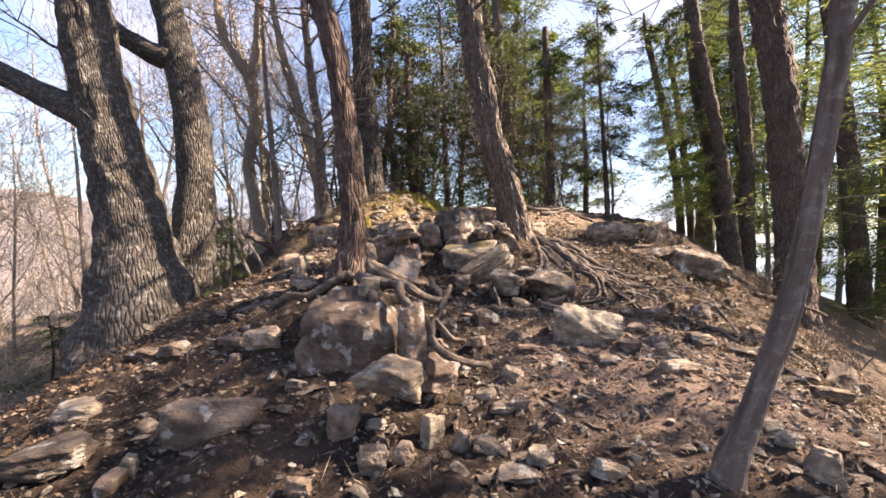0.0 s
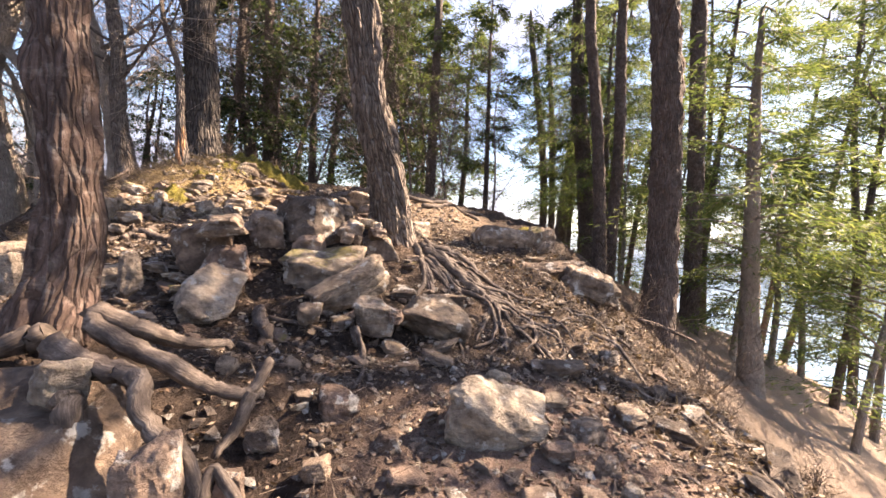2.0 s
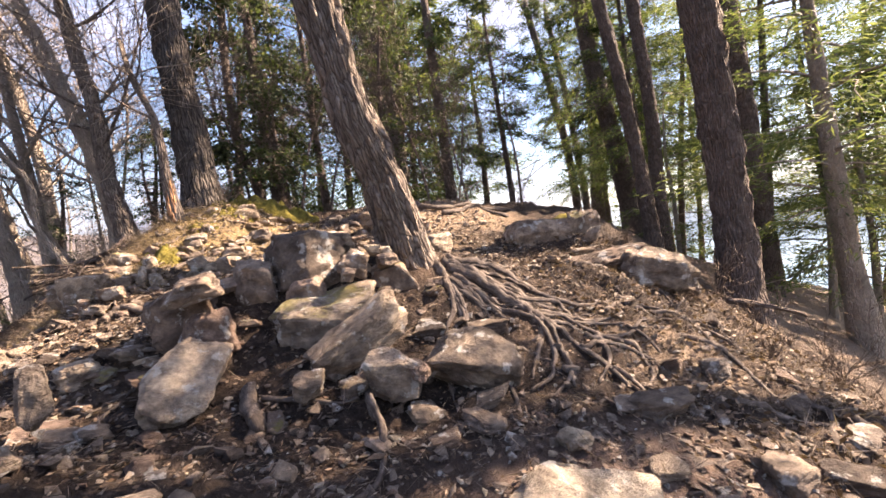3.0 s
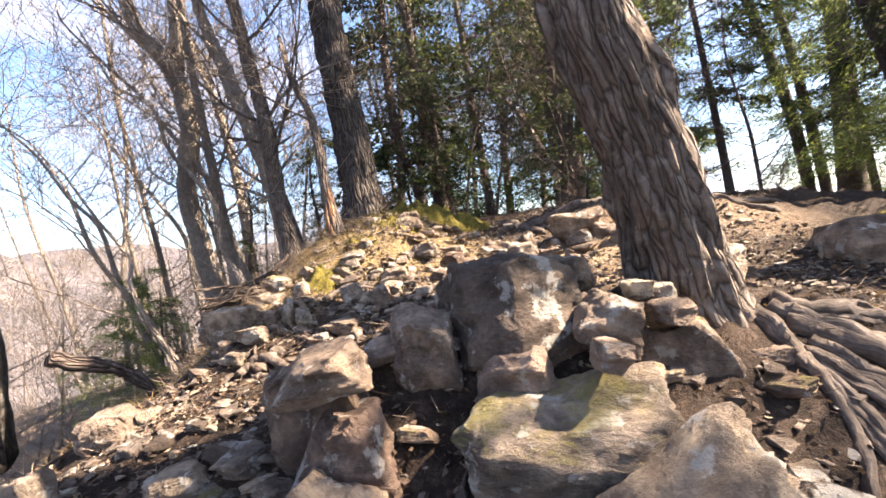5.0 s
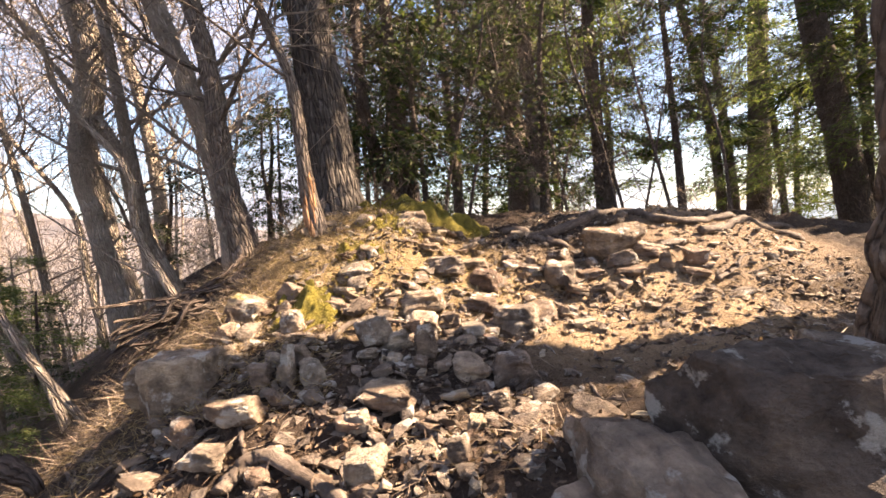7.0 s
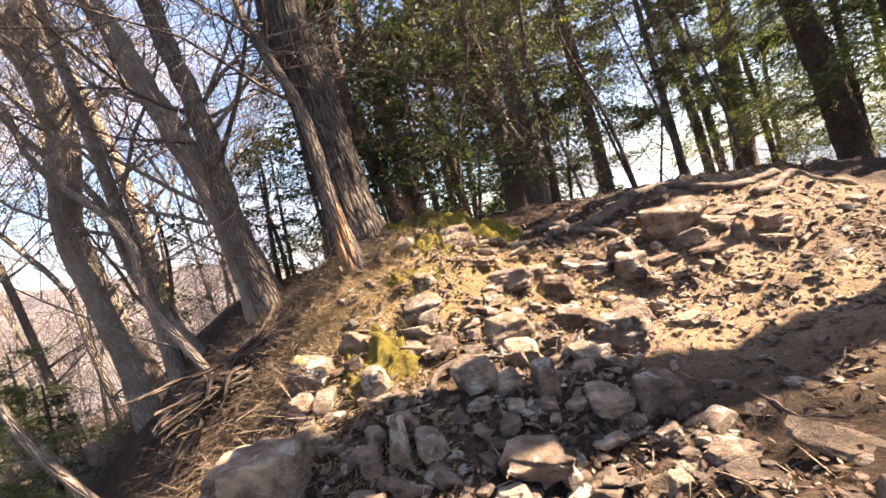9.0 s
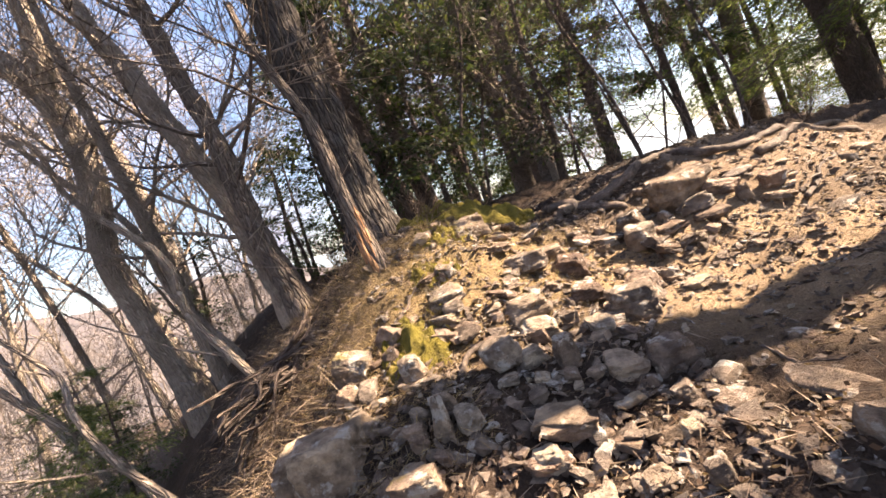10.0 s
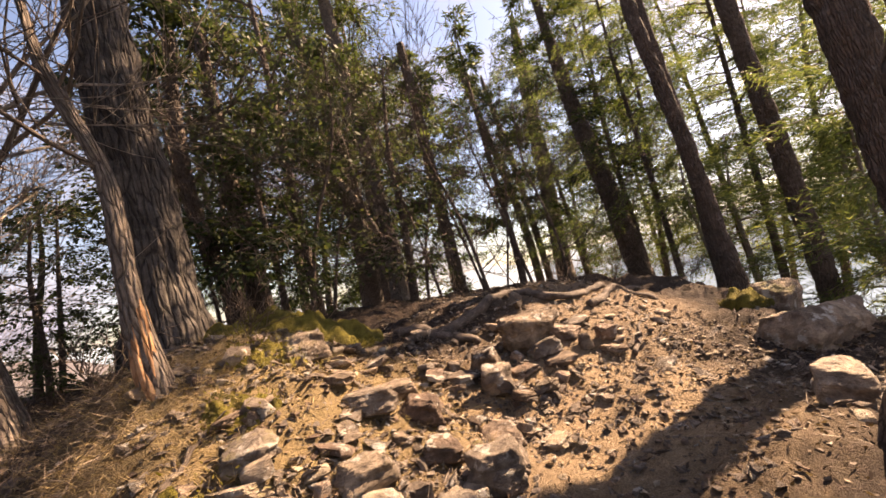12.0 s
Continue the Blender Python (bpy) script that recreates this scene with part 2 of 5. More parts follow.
c = mixc(nt, maths(nt, "MULTIPLY", ramp(nt, n4, [(0.35, (1, 1, 1)), (0.55, (0, 0, 0))]), 0.55), c, (0.035, 0.024, 0.018))
# worn sandy tread, dry yellow crest, leafy shelves; sunlit ground is also painted paler
for centre, radius, colour in (((0.9, 8.4, 1.8), 1.5, (0.36, 0.262, 0.165)), ((-1.0, 9.0, 2.3), 1.3, (0.3, 0.22, 0.112)), ((2.6, 9.6, 2.3), 1.3, (0.28, 0.205, 0.14)), ((1.7, 3.3, 0.5), 1.4, (0.26, 0.185, 0.148)), ((3.1, 5.2, 0.9), 0.6, (0.34, 0.25, 0.17)), ((19, 10, -5), 15, (0.34, 0.26, 0.2)), ((-20, 10, -4), 16, (0.25, 0.2, 0.155))):
    dist = nt.nodes.new("ShaderNodeVectorMath")
    dist.operation = "DISTANCE"
    nt.links.new(pos, dist.inputs[0])
    dist.inputs[1].default_value = centre
    near = ramp(nt, maths(nt, "ADD", maths(nt, "DIVIDE", dist.outputs["Value"], radius * 2), maths(nt, "MULTIPLY", n2, 0.35)), [(0.45, (1, 1, 1)), (0.72, (0, 0, 0))])
    c = mixc(nt, maths(nt, "MULTIPLY", near, ramp(nt, n4, [(0.30, (0.35,) * 3), (0.6, (0.95,) * 3)])), c, colour)
nt.links.new(c, b.inputs["Base Color"])
bump(nt, b, maths(nt, "ADD", n2, maths(nt, "MULTIPLY", n4, 0.6)), 1.0, 0.07)

M_MOSS, nt, b = material("moss", 1.0)
pos = nt.nodes.new("ShaderNodeNewGeometry").outputs["Position"]
n1 = tex(nt, "ShaderNodeTexNoise", pos, 6.0, 6, 0.7)
n2 = tex(nt, "ShaderNodeTexNoise", pos, 80.0, 5, 0.7)
c = ramp(nt, n1, [(0.35, (0.06, 0.048, 0.014)), (0.5, (0.155, 0.127, 0.02)), (0.7, (0.28, 0.23, 0.045))])
c = mixc(nt, maths(nt, "MULTIPLY", n2, 0.6), c, (0.06, 0.055, 0.012))
nt.links.new(c, b.inputs["Base Color"])
bump(nt, b, maths(nt, "ADD", n1, n2), 1.0, 0.03)

M_HILL, nt, b = material("far_wooded_hill", 1.0)
pos = nt.nodes.new("ShaderNodeNewGeometry").outputs["Position"]
n1 = tex(nt, "ShaderNodeTexNoise", pos, 0.02, 8, 0.7)
nt.links.new(ramp(nt, n1, [(0.35, (0.05, 0.048, 0.056)), (0.65, (0.115, 0.102, 0.104))]), b.inputs["Base Color"])
# the pale blue is distance haze put into the hill's base colour
M_HILL_HAZE_BLUE, nt, b = material("far_hill_haze_tint", 1.0)
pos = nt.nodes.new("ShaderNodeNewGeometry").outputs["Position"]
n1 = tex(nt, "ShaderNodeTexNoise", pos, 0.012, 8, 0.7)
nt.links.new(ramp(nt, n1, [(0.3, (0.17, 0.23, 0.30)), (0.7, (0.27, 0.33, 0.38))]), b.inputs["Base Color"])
M_WATER, nt, b = material("lake_water", 0.12)
b.inputs["Base Color"].default_value = (0.08, 0.13, 0.18, 1)
b.inputs["Specular IOR Level"].default_value = 0.5
pos = nt.nodes.new("ShaderNodeNewGeometry").outputs["Position"]
bump(nt, b, tex(nt, "ShaderNodeTexNoise", pos, 0.4, 4), 0.3, 0.3)

# ---- the lie of the land ----
CREST_Y = (-40, -10, -4, 0, 2, 3.2, 4, 4.8, 5.6, 6.4, 7.2, 8, 9, 10, 10.8, 12, 15, 20, 30, 60, 120)
CREST_Z = (-14, -2.6, -0.95, -0.12, 0.28, 0.5, 0.66, 0.82, 1.06, 1.36, 1.58, 1.80, 2.06, 2.40, 2.60, 2.72, 2.8, 2.5, 1.0, -12, -50)
LEFT_Y, LEFT_X = (-5, 0, 4, 6, 7.5, 9, 11, 14), (-2.8, -2.8, -3.4, -3.1, -2.4, -2.7, -3.6, -5)
RIGHT_Y, RIGHT_X = (0, 4, 5.4, 8, 10, 14), (3.1, 3.4, 3.7, 4.6, 5.5, 7)
# height, x, y, reach in x, reach in y
MOUNDS = ((0.52, -1.5, 9.4, 0.8, 1.0), (-0.2, 0.2, 10.0, 0.5, 1.3), (0.2, 2.3, 9.9, 0.9, 0.7), (0.40, -1.0, 4.15, 0.6, 0.42),
          (0.28, -2.2, 4.5, 0.9, 0.6), (0.30, 1.35, 6.75, 0.6, 0.5), (0.42, 0.25, 6.4, 0.55, 0.35), (0.16, -0.55, 6.45, 0.4, 0.3), (0.12, -1.9, 7.5, 0.5, 0.4),
          (-0.10, 0.6, 8.3, 0.9, 0.5), (0.22, 3.9, 7.6, 0.7, 0.6), (0.24, 1.9, 2.4, 0.8, 0.9))


def bend(v, k=0.35):
    return np.where(v > 6 * k, v, k * np.log1p(np.exp(np.minimum(v / k, 30))))


def lay(x, y):
    """The smooth height of the ground."""
    x, y = np.asarray(x, float), np.asarray(y, float)
    z = sum(np.interp(y + d, CREST_Y, CREST_Z) for d in (-0.4, -0.2, 0, 0.2, 0.4)) / 5
    z = z - 0.09 * bend(-x - 0.8) - 0.08 * bend(x - 1.2)
    z = z - 0.72 * bend(np.interp(y, LEFT_Y, LEFT_X) - x) - 0.52 * bend(x - np.interp(y, RIGHT_Y, RIGHT_X))
    # both flanks ease into a shelf, then fall away to the valley
    z = z + 0.64 * bend(-8.0 - x, 0.8) + 0.27 * bend(x - 8.5, 0.8) - 0.4 * bend(abs(x) - 26, 2.0)
    for a, cx, cy, sx, sy in MOUNDS:
        z = z + a * np.exp(-0.5 * ((x - cx) ** 2 / sx**2 + (y - cy) ** 2 / sy**2))
    return -70 + bend(z + 70, 8.0)


def lumps(v):
    """Unevenness of the ground; the lakeward rim is broken up more."""
    rim = min(max((v.x - 2.4) / 1.2, 0), 1)
    return 0.09 * noise.fractal(v * 1.3, 0.9, 2.1, 4) + 0.034 * noise.fractal(v * 6.0, 0.7, 2.1, 3) + rim * (0.13 * noise.noise(v * 1.9) + 0.07 * noise.noise(v * 4.3))


def ground(x, y):
    """The height of the ground with its lumps."""
    v = Vector((x, y, 0.0))
    return float(lay(x, y)) + lumps(v)


def spread(lo, hi, step, far, grow=1.22):
    """Even lines between lo and hi, then wider and wider ones out to far."""
    near = list(np.arange(lo, hi + step / 2, step))
    out, d, s = [], 0.0, step
    while d < far:
        s *= grow
        d += s
        out.append(d)
    return np.array([lo - d for d in reversed(out)] + near + [near[-1] + d for d in out])


def mesh_of(name, verts, faces, mat, smooth=True):
    me = bpy.data.meshes.new(name)
    me.from_pydata(verts, [], faces)
    me.materials.append(mat)
    if smooth:
        me.polygons.foreach_set("use_smooth", [True] * len(me.polygons))
    me.update()
    return me


gx, gy = spread(-4.6, 6.4, 0.055, 2600), spread(0.4, 12.0, 0.055, 2600)
base = lay(*np.meshgrid(gx, gy))
verts = []
for j, y in enumerate(gy):
    for i, x in enumerate(gx):
        z = base[j, i]
        if abs(x) < 60 and -40 < y < 60:
            v = Vector((x, y, 0.0))
            z += lumps(v)
            if -5 < x < 7 and 0 < y < 12.5:
                z += 0.02 * noise.noise(v * 19.0)
        verts.append((x, y, z))
w = len(gx)
faces = [(j * w + i, j * w + i + 1, (j + 1) * w + i + 1, (j + 1) * w + i) for j in range(len(gy) - 1) for i in range(w - 1)]
tagged(new("ground", mesh_of("ground", verts, faces, M_SOIL)), "brown stony forest soil on a narrow ridge", "ground", kind="structure")


def part(name, me, parent, label=""):
    ob = new(name, me)
    ob.parent = parent
    if label:
        tagged(ob, label)
    return ob


def thing(name, at, label, category, group=""):
    ob = new(name)
    ob.location = at
    ob.empty_display_size = 0.2
    return tagged(ob, label, category, group)


class Tubes:
    """Collects tapered tubes, with u round and v along them in metres."""

    def __init__(self):
        self.v, self.f, self.uv = [], [], []

    def add(self, pts, radii, sides=8, lump=0.0, furrow=0.0, freq=9, closed=True):
        pts = [Vector(p) for p in pts]
        first, along = len(self.v), 0.0
        girth = sorted(radii)[len(radii) // 2]
        side = None
        for n, p in enumerate(pts):
            d = (pts[min(n + 1, len(pts) - 1)] - pts[max(n - 1, 0)]).normalized()
            if side is None:
                side = d.orthogonal().normalized()
            side = (side - d * side.dot(d)).normalized()
            other = d.cross(side)
            if n:
                along += (p - pts[n - 1]).length
            for k in range(sides):
                a = 2 * math.pi * k / sides
                r = radii[n]
                way = side * math.cos(a) + other * math.sin(a)
                if lump:
                    r *= 1 + lump * noise.noise(p * 2.3 + way * 1.7)
                if furrow:
                    q = Vector((math.cos(a) * freq * 0.35, math.sin(a) * freq * 0.35, along * 1.9))
                    r += furrow * (abs(noise.noise(q * 1.25)) * 5 - 1.2 + 0.8 * noise.noise(q * 3.1))
                self.v.append(p + way * r)
                self.uv.append((a * girth, along))
        for n in range(len(pts) - 1):
            for k in range(sides):
                a, b = first + n * sides + k, first + n * sides + (k + 1) % sides
                self.f.append((a, b, b + sides, a + sides))
        if closed:
            last = first + (len(pts) - 1) * sides
            self.f.append(tuple(range(last, last + sides)))
            self.f.append(tuple(range(first + sides - 1, first - 1, -1)))

    def mesh(self, name, mat):
        me = mesh_of(name, self.v, self.f, mat)
        layer = me.uv_layers.new(name="bark")
        index = np.empty(len(me.loops), dtype=np.int32)
        me.loops.foreach_get("vertex_index", index)
        layer.data.foreach_set("uv", np.array(self.uv, dtype=np.float32)[index].ravel())
        return me


def smooth_line(pts, count):
    """A Catmull-Rom line through points of (x, y, z, radius)."""
    p = np.array(pts, float)
    p = np.vstack([2 * p[0] - p[1], p, 2 * p[-1] - p[-2]])
    out = []
    for s in np.linspace(0, len(pts) - 1.0001, count):
        i, t = int(s), s - int(s)
        a, b, c, d = p[i : i + 4]
        out.append(0.5 * (2 * b + (c - a) * t + (2 * a - 5 * b + 4 * c - d) * t**2 + (3 * b - a - 3 * c + d) * t**3))
    return np.array(out)


def limb(tubes, rnd, start, way, length, radius, depth, tips, wander=0.35, lift=0.15, kids=(4, 6), sides=5):
    """A branch that wanders and forks; its ends are put into tips."""
    steps = max(4, int(length / 0.28))
    p, d, pts, radii = Vector(start), Vector(way).normalized(), [], []
    for n in range(steps + 1):
        f = n / steps
        pts.append(p.copy())
        radii.append(max(radius * (1 - 0.85 * f), 0.0035))
        d = (d + Vector((rnd.gauss(0, wander), rnd.gauss(0, wander), rnd.gauss(0, wander) + lift)) * 0.35).normalized()
        p = p + d * (length / steps)
    tubes.add(pts, radii, sides, closed=False)
    tips.append((pts[-1], d))
    if depth > 0:
        for _ in range(rnd.randint(*kids)):
            f = rnd.uniform(0.25, 0.95)
            i = int(f * steps)
            way2 = (pts[min(i + 1, steps)] - pts[max(i - 1, 0)]).normalized()
            away = Vector((rnd.gauss(0, 1), rnd.gauss(0, 1), rnd.gauss(0, 0.7) + 0.3))
            away = (away - way2 * away.dot(way2)).normalized()
            limb(tubes, rnd, pts[i], way2 * 0.7 + away * 0.8, length * rnd.uniform(0.4, 0.7), max(radii[i] * 0.5, 0.004), depth - 1, tips, wander, lift, kids, max(3, sides - 1))


def leaf_mesh(name, mat, centres, ways, size, wide, rnd, droop=0.0):
    """One small folded leaf or needle spray at each centre."""
    n = len(centres)
    c, d = np.array(centres, float), np.array(ways, float)
    gen = np.random.default_rng(rnd.randint(0, 10**6))
    d = d + gen.normal(0, 0.45, (n, 3)) + (0, 0, -droop)
    d /= np.linalg.norm(d, axis=1, keepdims=True) + 1e-9
    s = np.cross(d, gen.normal(0, 1, (n, 3)))
    s /= np.linalg.norm(s, axis=1, keepdims=True) + 1e-9
    long = size * gen.uniform(0.6, 1.35, (n, 1))
    broad = wide * gen.uniform(0.6, 1.3, (n, 1))
    v = np.stack([c, c + d * long * 0.5 + s * broad, c + d * long, c + d * long * 0.5 - s * broad], 1).reshape(-1, 3)
    me = bpy.data.meshes.new(name)
    me.vertices.add(4 * n)
    me.vertices.foreach_set("co", v.astype(np.float32).ravel())
    me.loops.add(4 * n)
    me.loops.foreach_set("vertex_index", np.arange(4 * n, dtype=np.int32))
    me.polygons.add(n)
    me.polygons.foreach_set("loop_start", np.arange(0, 4 * n, 4, dtype=np.int32))
    me.materials.append(mat)
    me.update()
    me.validate()
    return me


def trunk_tree(pts, mat, label, seed, sides=14, furrow=0.0, freq=9, name="tree", group="", crown=None, bare=0, sink=0.5, top=None, flare=1.0, limbs_from=0.45):
    """A tree whose trunk runs through pts (x, y, z, radius). bare: number of leafless limbs; crown: (material, from height, reach, leaf length, leaf width, count)."""
    rnd = random.Random(seed)
    x, y, z, r = pts[0]
    g = ground(x, y)
    pts = [(x, y, min(z, g) - sink, r * 1.25 * flare)] + list(pts)
    if top:
        (ax, ay, az, ar), (bx, by, bz, br) = pts[-2], pts[-1]
        f = (top - bz) / max(bz - az, 0.2)
        pts.append((bx + (bx - ax) * f * 0.6, by + (by - ay) * f * 0.6, top, max(br * 0.35, 0.02)))
    length = pts[-1][2] - pts[0][2]
    line = smooth_line(pts, max(12, int(length / (0.045 if furrow else 0.22))))
    root = thing(name, (x, y, g), label, "tree", group)
    t = Tubes()
    t.add(line[:, :3] - (x, y, g), line[:, 3], sides, 0.12, furrow, freq)
    part("trunk", t.mesh("trunk", mat), root)
    twigs, tips, centres, ways = Tubes(), [], [], []
    count = len(line)
    for _ in range(bare):
        i = int(rnd.uniform(limbs_from, 0.98) * (count - 1))
        a = rnd.uniform(0, 2 * math.pi)
        p = Vector(line[i, :3]) - Vector((x, y, g))
        limb(twigs, rnd, p, (math.cos(a), math.sin(a), rnd.uniform(0.2, 0.9)), rnd.uniform(1.4, 3.6), min(line[i, 3] * 0.35, 0.03), 2, tips)
    if crown:
        cmat, start, reach, size, wide, leaves = crown
        height = line[-1, 2] - g
        whorls = max(16, int((height - start) * 4.3))
        for n in range(whorls):
            h = start + (height - start) * (n + rnd.random()) / whorls
            i = int(np.argmin(abs(line[:, 2] - g - h)))
            p = Vector(line[i, :3]) - Vector((x, y, g))
            f = (h - start) / (height - start)
            out = reach * (0.35 + 0.65 * math.sin(math.pi * min(1, 0.28 + 0.72 * f)) ** 0.8) * rnd.uniform(0.3, 1.25)
            a = rnd.uniform(0, 2 * math.pi)
            d = Vector((math.cos(a), math.sin(a), rnd.uniform(-0.15, 0.45)))
            d.z = rnd.uniform(0.05, 0.5)
            steps, q, line2 = 9, p.copy(), [p.copy()]
            for s in range(steps):
                d = (d + Vector((rnd.gauss(0, 0.14), rnd.gauss(0, 0.14), rnd.gauss(-0.07, 0.09)))).normalized()
                q = q + d * out / steps
                line2.append(q.copy())
            twigs.add(line2, [max(0.012 * reach * (1 - s / 10), 0.004) for s in range(10)], 4, closed=False)
            for s in range(2, 10):
                for side in (-1, 1):
                    ahead = (line2[min(s + 1, 9)] - line2[s - 1]).normalized()
                    across = Vector((-ahead.y, ahead.x, 0)) * side
                    w2 = (ahead * rnd.uniform(0.5, 1.0) + across * rnd.uniform(0.5, 1.0) + Vector((0, 0, rnd.gauss(-0.12, 0.22)))).normalized()
                    reach2 = out * rnd.uniform(0.18, 0.5) * (1.15 - 0.07 * s) + 0.12
                    for k in range(leaves):
                        f2 = (k + rnd.random()) / leaves
                        e = line2[s] + w2 * reach2 * f2 + Vector((rnd.gauss(0, 0.03), rnd.gauss(0, 0.03), rnd.gauss(-0.05 * f2, 0.025))) * reach
                        centres.append(e)
                        ways.append(w2 + across * rnd.choice((-0.8, 0.8)) + ahead * 0.3)
    if twigs.v:
        tagged(part("branchwork", twigs.mesh("branchwork", mat), root), kind="stuff")
    if centres:
        part("crown", leaf_mesh("crown", cmat, centres, ways, size, wide, rnd, 0.15), root)
    return root

# ---- trees along the ridge ----
GREY, DARK, PALE, RED = M_BARK, M_BARK_DARK, M_BARK_PALE, M_BARK_RED
LEAN_LINE = [(1.26, 6.66, 1.45, 0.33), (1.18, 6.6, 1.8, 0.26), (1.01, 6.43, 2.44, 0.205), (0.88, 6.31, 2.8, 0.192), (0.75, 6.24, 3.2, 0.18), (0.53, 6.15, 4.2, 0.168), (0.34, 6.1, 5.4, 0.16), (0.18, 6.1, 7.5, 0.14)]
leaning_tree = trunk_tree(LEAN_LINE, GREY, "thick leaning tree with deeply furrowed grey-brown bark", 11, 84, 0.016, 10, top=14, bare=10, limbs_from=0.7)
root_tree = trunk_tree([(-0.97, 4.2, 1.11, 0.191), (-0.91, 4.2, 1.49, 0.133), (-0.91, 4.2, 1.83, 0.121), (-0.98, 4.2, 2.58, 0.112), (-1.07, 4.2, 3.33, 0.107), (-1.25, 4.2, 4.02, 0.098), (-1.38, 4.2, 4.53, 0.092)], RED, "slim reddish tree standing on exposed roots over a boulder", 12, 36, 0.016, 5, top=9, bare=8, limbs_from=0.6, sink=0.1)
clump = trunk_tree([(-4.28, 5.9, 0.4, 0.773), (-4.36, 5.9, 1.21, 0.529), (-4.49, 5.9, 2.03, 0.427), (-4.69, 5.9, 2.84, 0.374), (-4.96, 5.9, 3.89, 0.333), (-5.15, 5.9, 5.02, 0.308), (-5.23, 5.9, 6.23, 0.267)], M_BARK_LICHEN, "massive twin-stemmed old tree with lichen-grey bark", 13, 48, 0.018, 9, top=11, bare=8, limbs_from=0.6)
t = Tubes()
for line in ([(-4.89, 5.8, 3.25, 0.219), (-5.45, 5.8, 3.52, 0.183), (-5.93, 5.8, 3.76, 0.151), (-6.73, 5.8, 4.15, 0.119)], [(-4.35, 6.9, 0.88, 0.476), (-4.16, 6.9, 2.03, 0.305), (-4.2, 6.9, 3.45, 0.266), (-4.46, 6.9, 4.78, 0.238), (-4.65, 6.9, 5.63, 0.218), (-4.8, 6.9, 7.05, 0.19)], [(-4.49, 6.8, 4.59, 0.187), (-5.0, 6.8, 4.77, 0.159), (-5.52, 6.8, 5.14, 0.131), (-6.22, 6.8, 5.74, 0.094)]):
    l = smooth_line(line, 30)
    t.add(l[:, :3] - np.array(clump.location), l[:, 3], 18, 0.12, 0.015)
part("second_stem", t.mesh("second_stem", M_BARK_LICHEN), clump)
curvy = trunk_tree([(-4.83, 11.0, 1.65, 0.208), (-5.04, 11.0, 2.74, 0.161), (-5.22, 11.0, 3.78, 0.155), (-5.01, 11.0, 4.94, 0.167), (-5.19, 11.0, 5.96, 0.161), (-5.64, 11.0, 6.65, 0.126), (-5.88, 11.0, 7.05, 0.118), (-6.12, 11.0, 8.25, 0.102)], PALE, "bare crooked tree with a forked pale trunk", 14, 18, 0.008, 8, top=11, bare=12, limbs_from=0.5)
t = Tubes()
l = smooth_line([(-5.21, 10.95, 5.93, 0.159), (-5.01, 10.95, 6.49, 0.143), (-4.95, 10.95, 7.16, 0.135), (-4.9, 10.95, 8.45, 0.111)], 20)
t.add(l[:, :3] - np.array(curvy.location), l[:, 3], 12, 0.1)
part("fork", t.mesh("fork", PALE), curvy)
trunk_tree([(-2.83, 10.2, 2.23, 0.182), (-2.99, 10.2, 3.12, 0.123), (-3.07, 10.2, 3.89, 0.113), (-3.09, 10.2, 4.43, 0.103), (-3.31, 10.2, 5.82, 0.098), (-3.4, 10.2, 6.59, 0.087), (-3.53, 10.2, 8.08, 0.073)], GREY, "bare tree with flaky reddish-grey bark on the ridge edge", 15, 20, 0.012, 8, top=10, bare=14, limbs_from=0.35)
leaning_grey = trunk_tree([(-3.02, 10.5, 2.19, 0.226), (-3.14, 10.5, 3.0, 0.166), (-3.31, 10.5, 3.8, 0.145), (-3.61, 10.5, 4.78, 0.124), (-3.9, 10.5, 5.72, 0.109), (-4.14, 10.5, 6.46, 0.09)], PALE, "bare grey tree leaning out over the slope", 16, 20, 0.012, 8, top=9, bare=14, limbs_from=0.35)
trunk_tree([(-1.84, 10.75, 2.83, 0.4), (-1.88, 10.75, 3.33, 0.304), (-1.96, 10.75, 4.44, 0.277), (-2.06, 10.75, 5.59, 0.261), (-2.13, 10.75, 6.7, 0.253), (-2.21, 10.75, 8.64, 0.234)], M_BARK_FURROW, "straight thick tree with deep vertical bark ridges", 17, 84, 0.016, 12, top=15, bare=8, limbs_from=0.7)
peeled = trunk_tree([(-1.75, 9.2, 2.54, 0.107), (-1.8, 9.2, 2.88, 0.082), (-1.84, 9.2, 3.25, 0.068), (-1.89, 9.2, 3.96, 0.051), (-2.03, 9.2, 4.39, 0.04), (-2.15, 9.2, 4.77, 0.031), (-2.21, 9.2, 5.16, 0.025)], GREY, "thin leaning tree stem with red peeled wood at its foot", 18, 14, 0.006, 8, bare=3, limbs_from=0.5, sink=0.15)
trunk_tree([(3.05, 20.0, 3.81, 0.445), (2.98, 20.0, 5.98, 0.387), (2.62, 20.0, 8.91, 0.351), (2.17, 20.0, 11.96, 0.335), (1.89, 20.0, 13.65, 0.305), (1.74, 20.0, 17.39, 0.278)], GREY, "tall conifer with a pale sunlit trunk", 19, 14, crown=(M_NEEDLE, 5.0, 3, 0.24, 0.021, 15), top=16)
trunk_tree([(2.72, 16.5, 3.4, 0.276), (2.64, 16.5, 5.07, 0.215), (2.49, 16.5, 7.32, 0.202), (2.28, 16.5, 9.47, 0.188), (2.12, 16.5, 11.7, 0.175)], GREY, "slender conifer beside a thicker one", 20, 12, crown=(M_NEEDLE, 6.0, 2.1, 0.24, 0.021, 14), top=14)
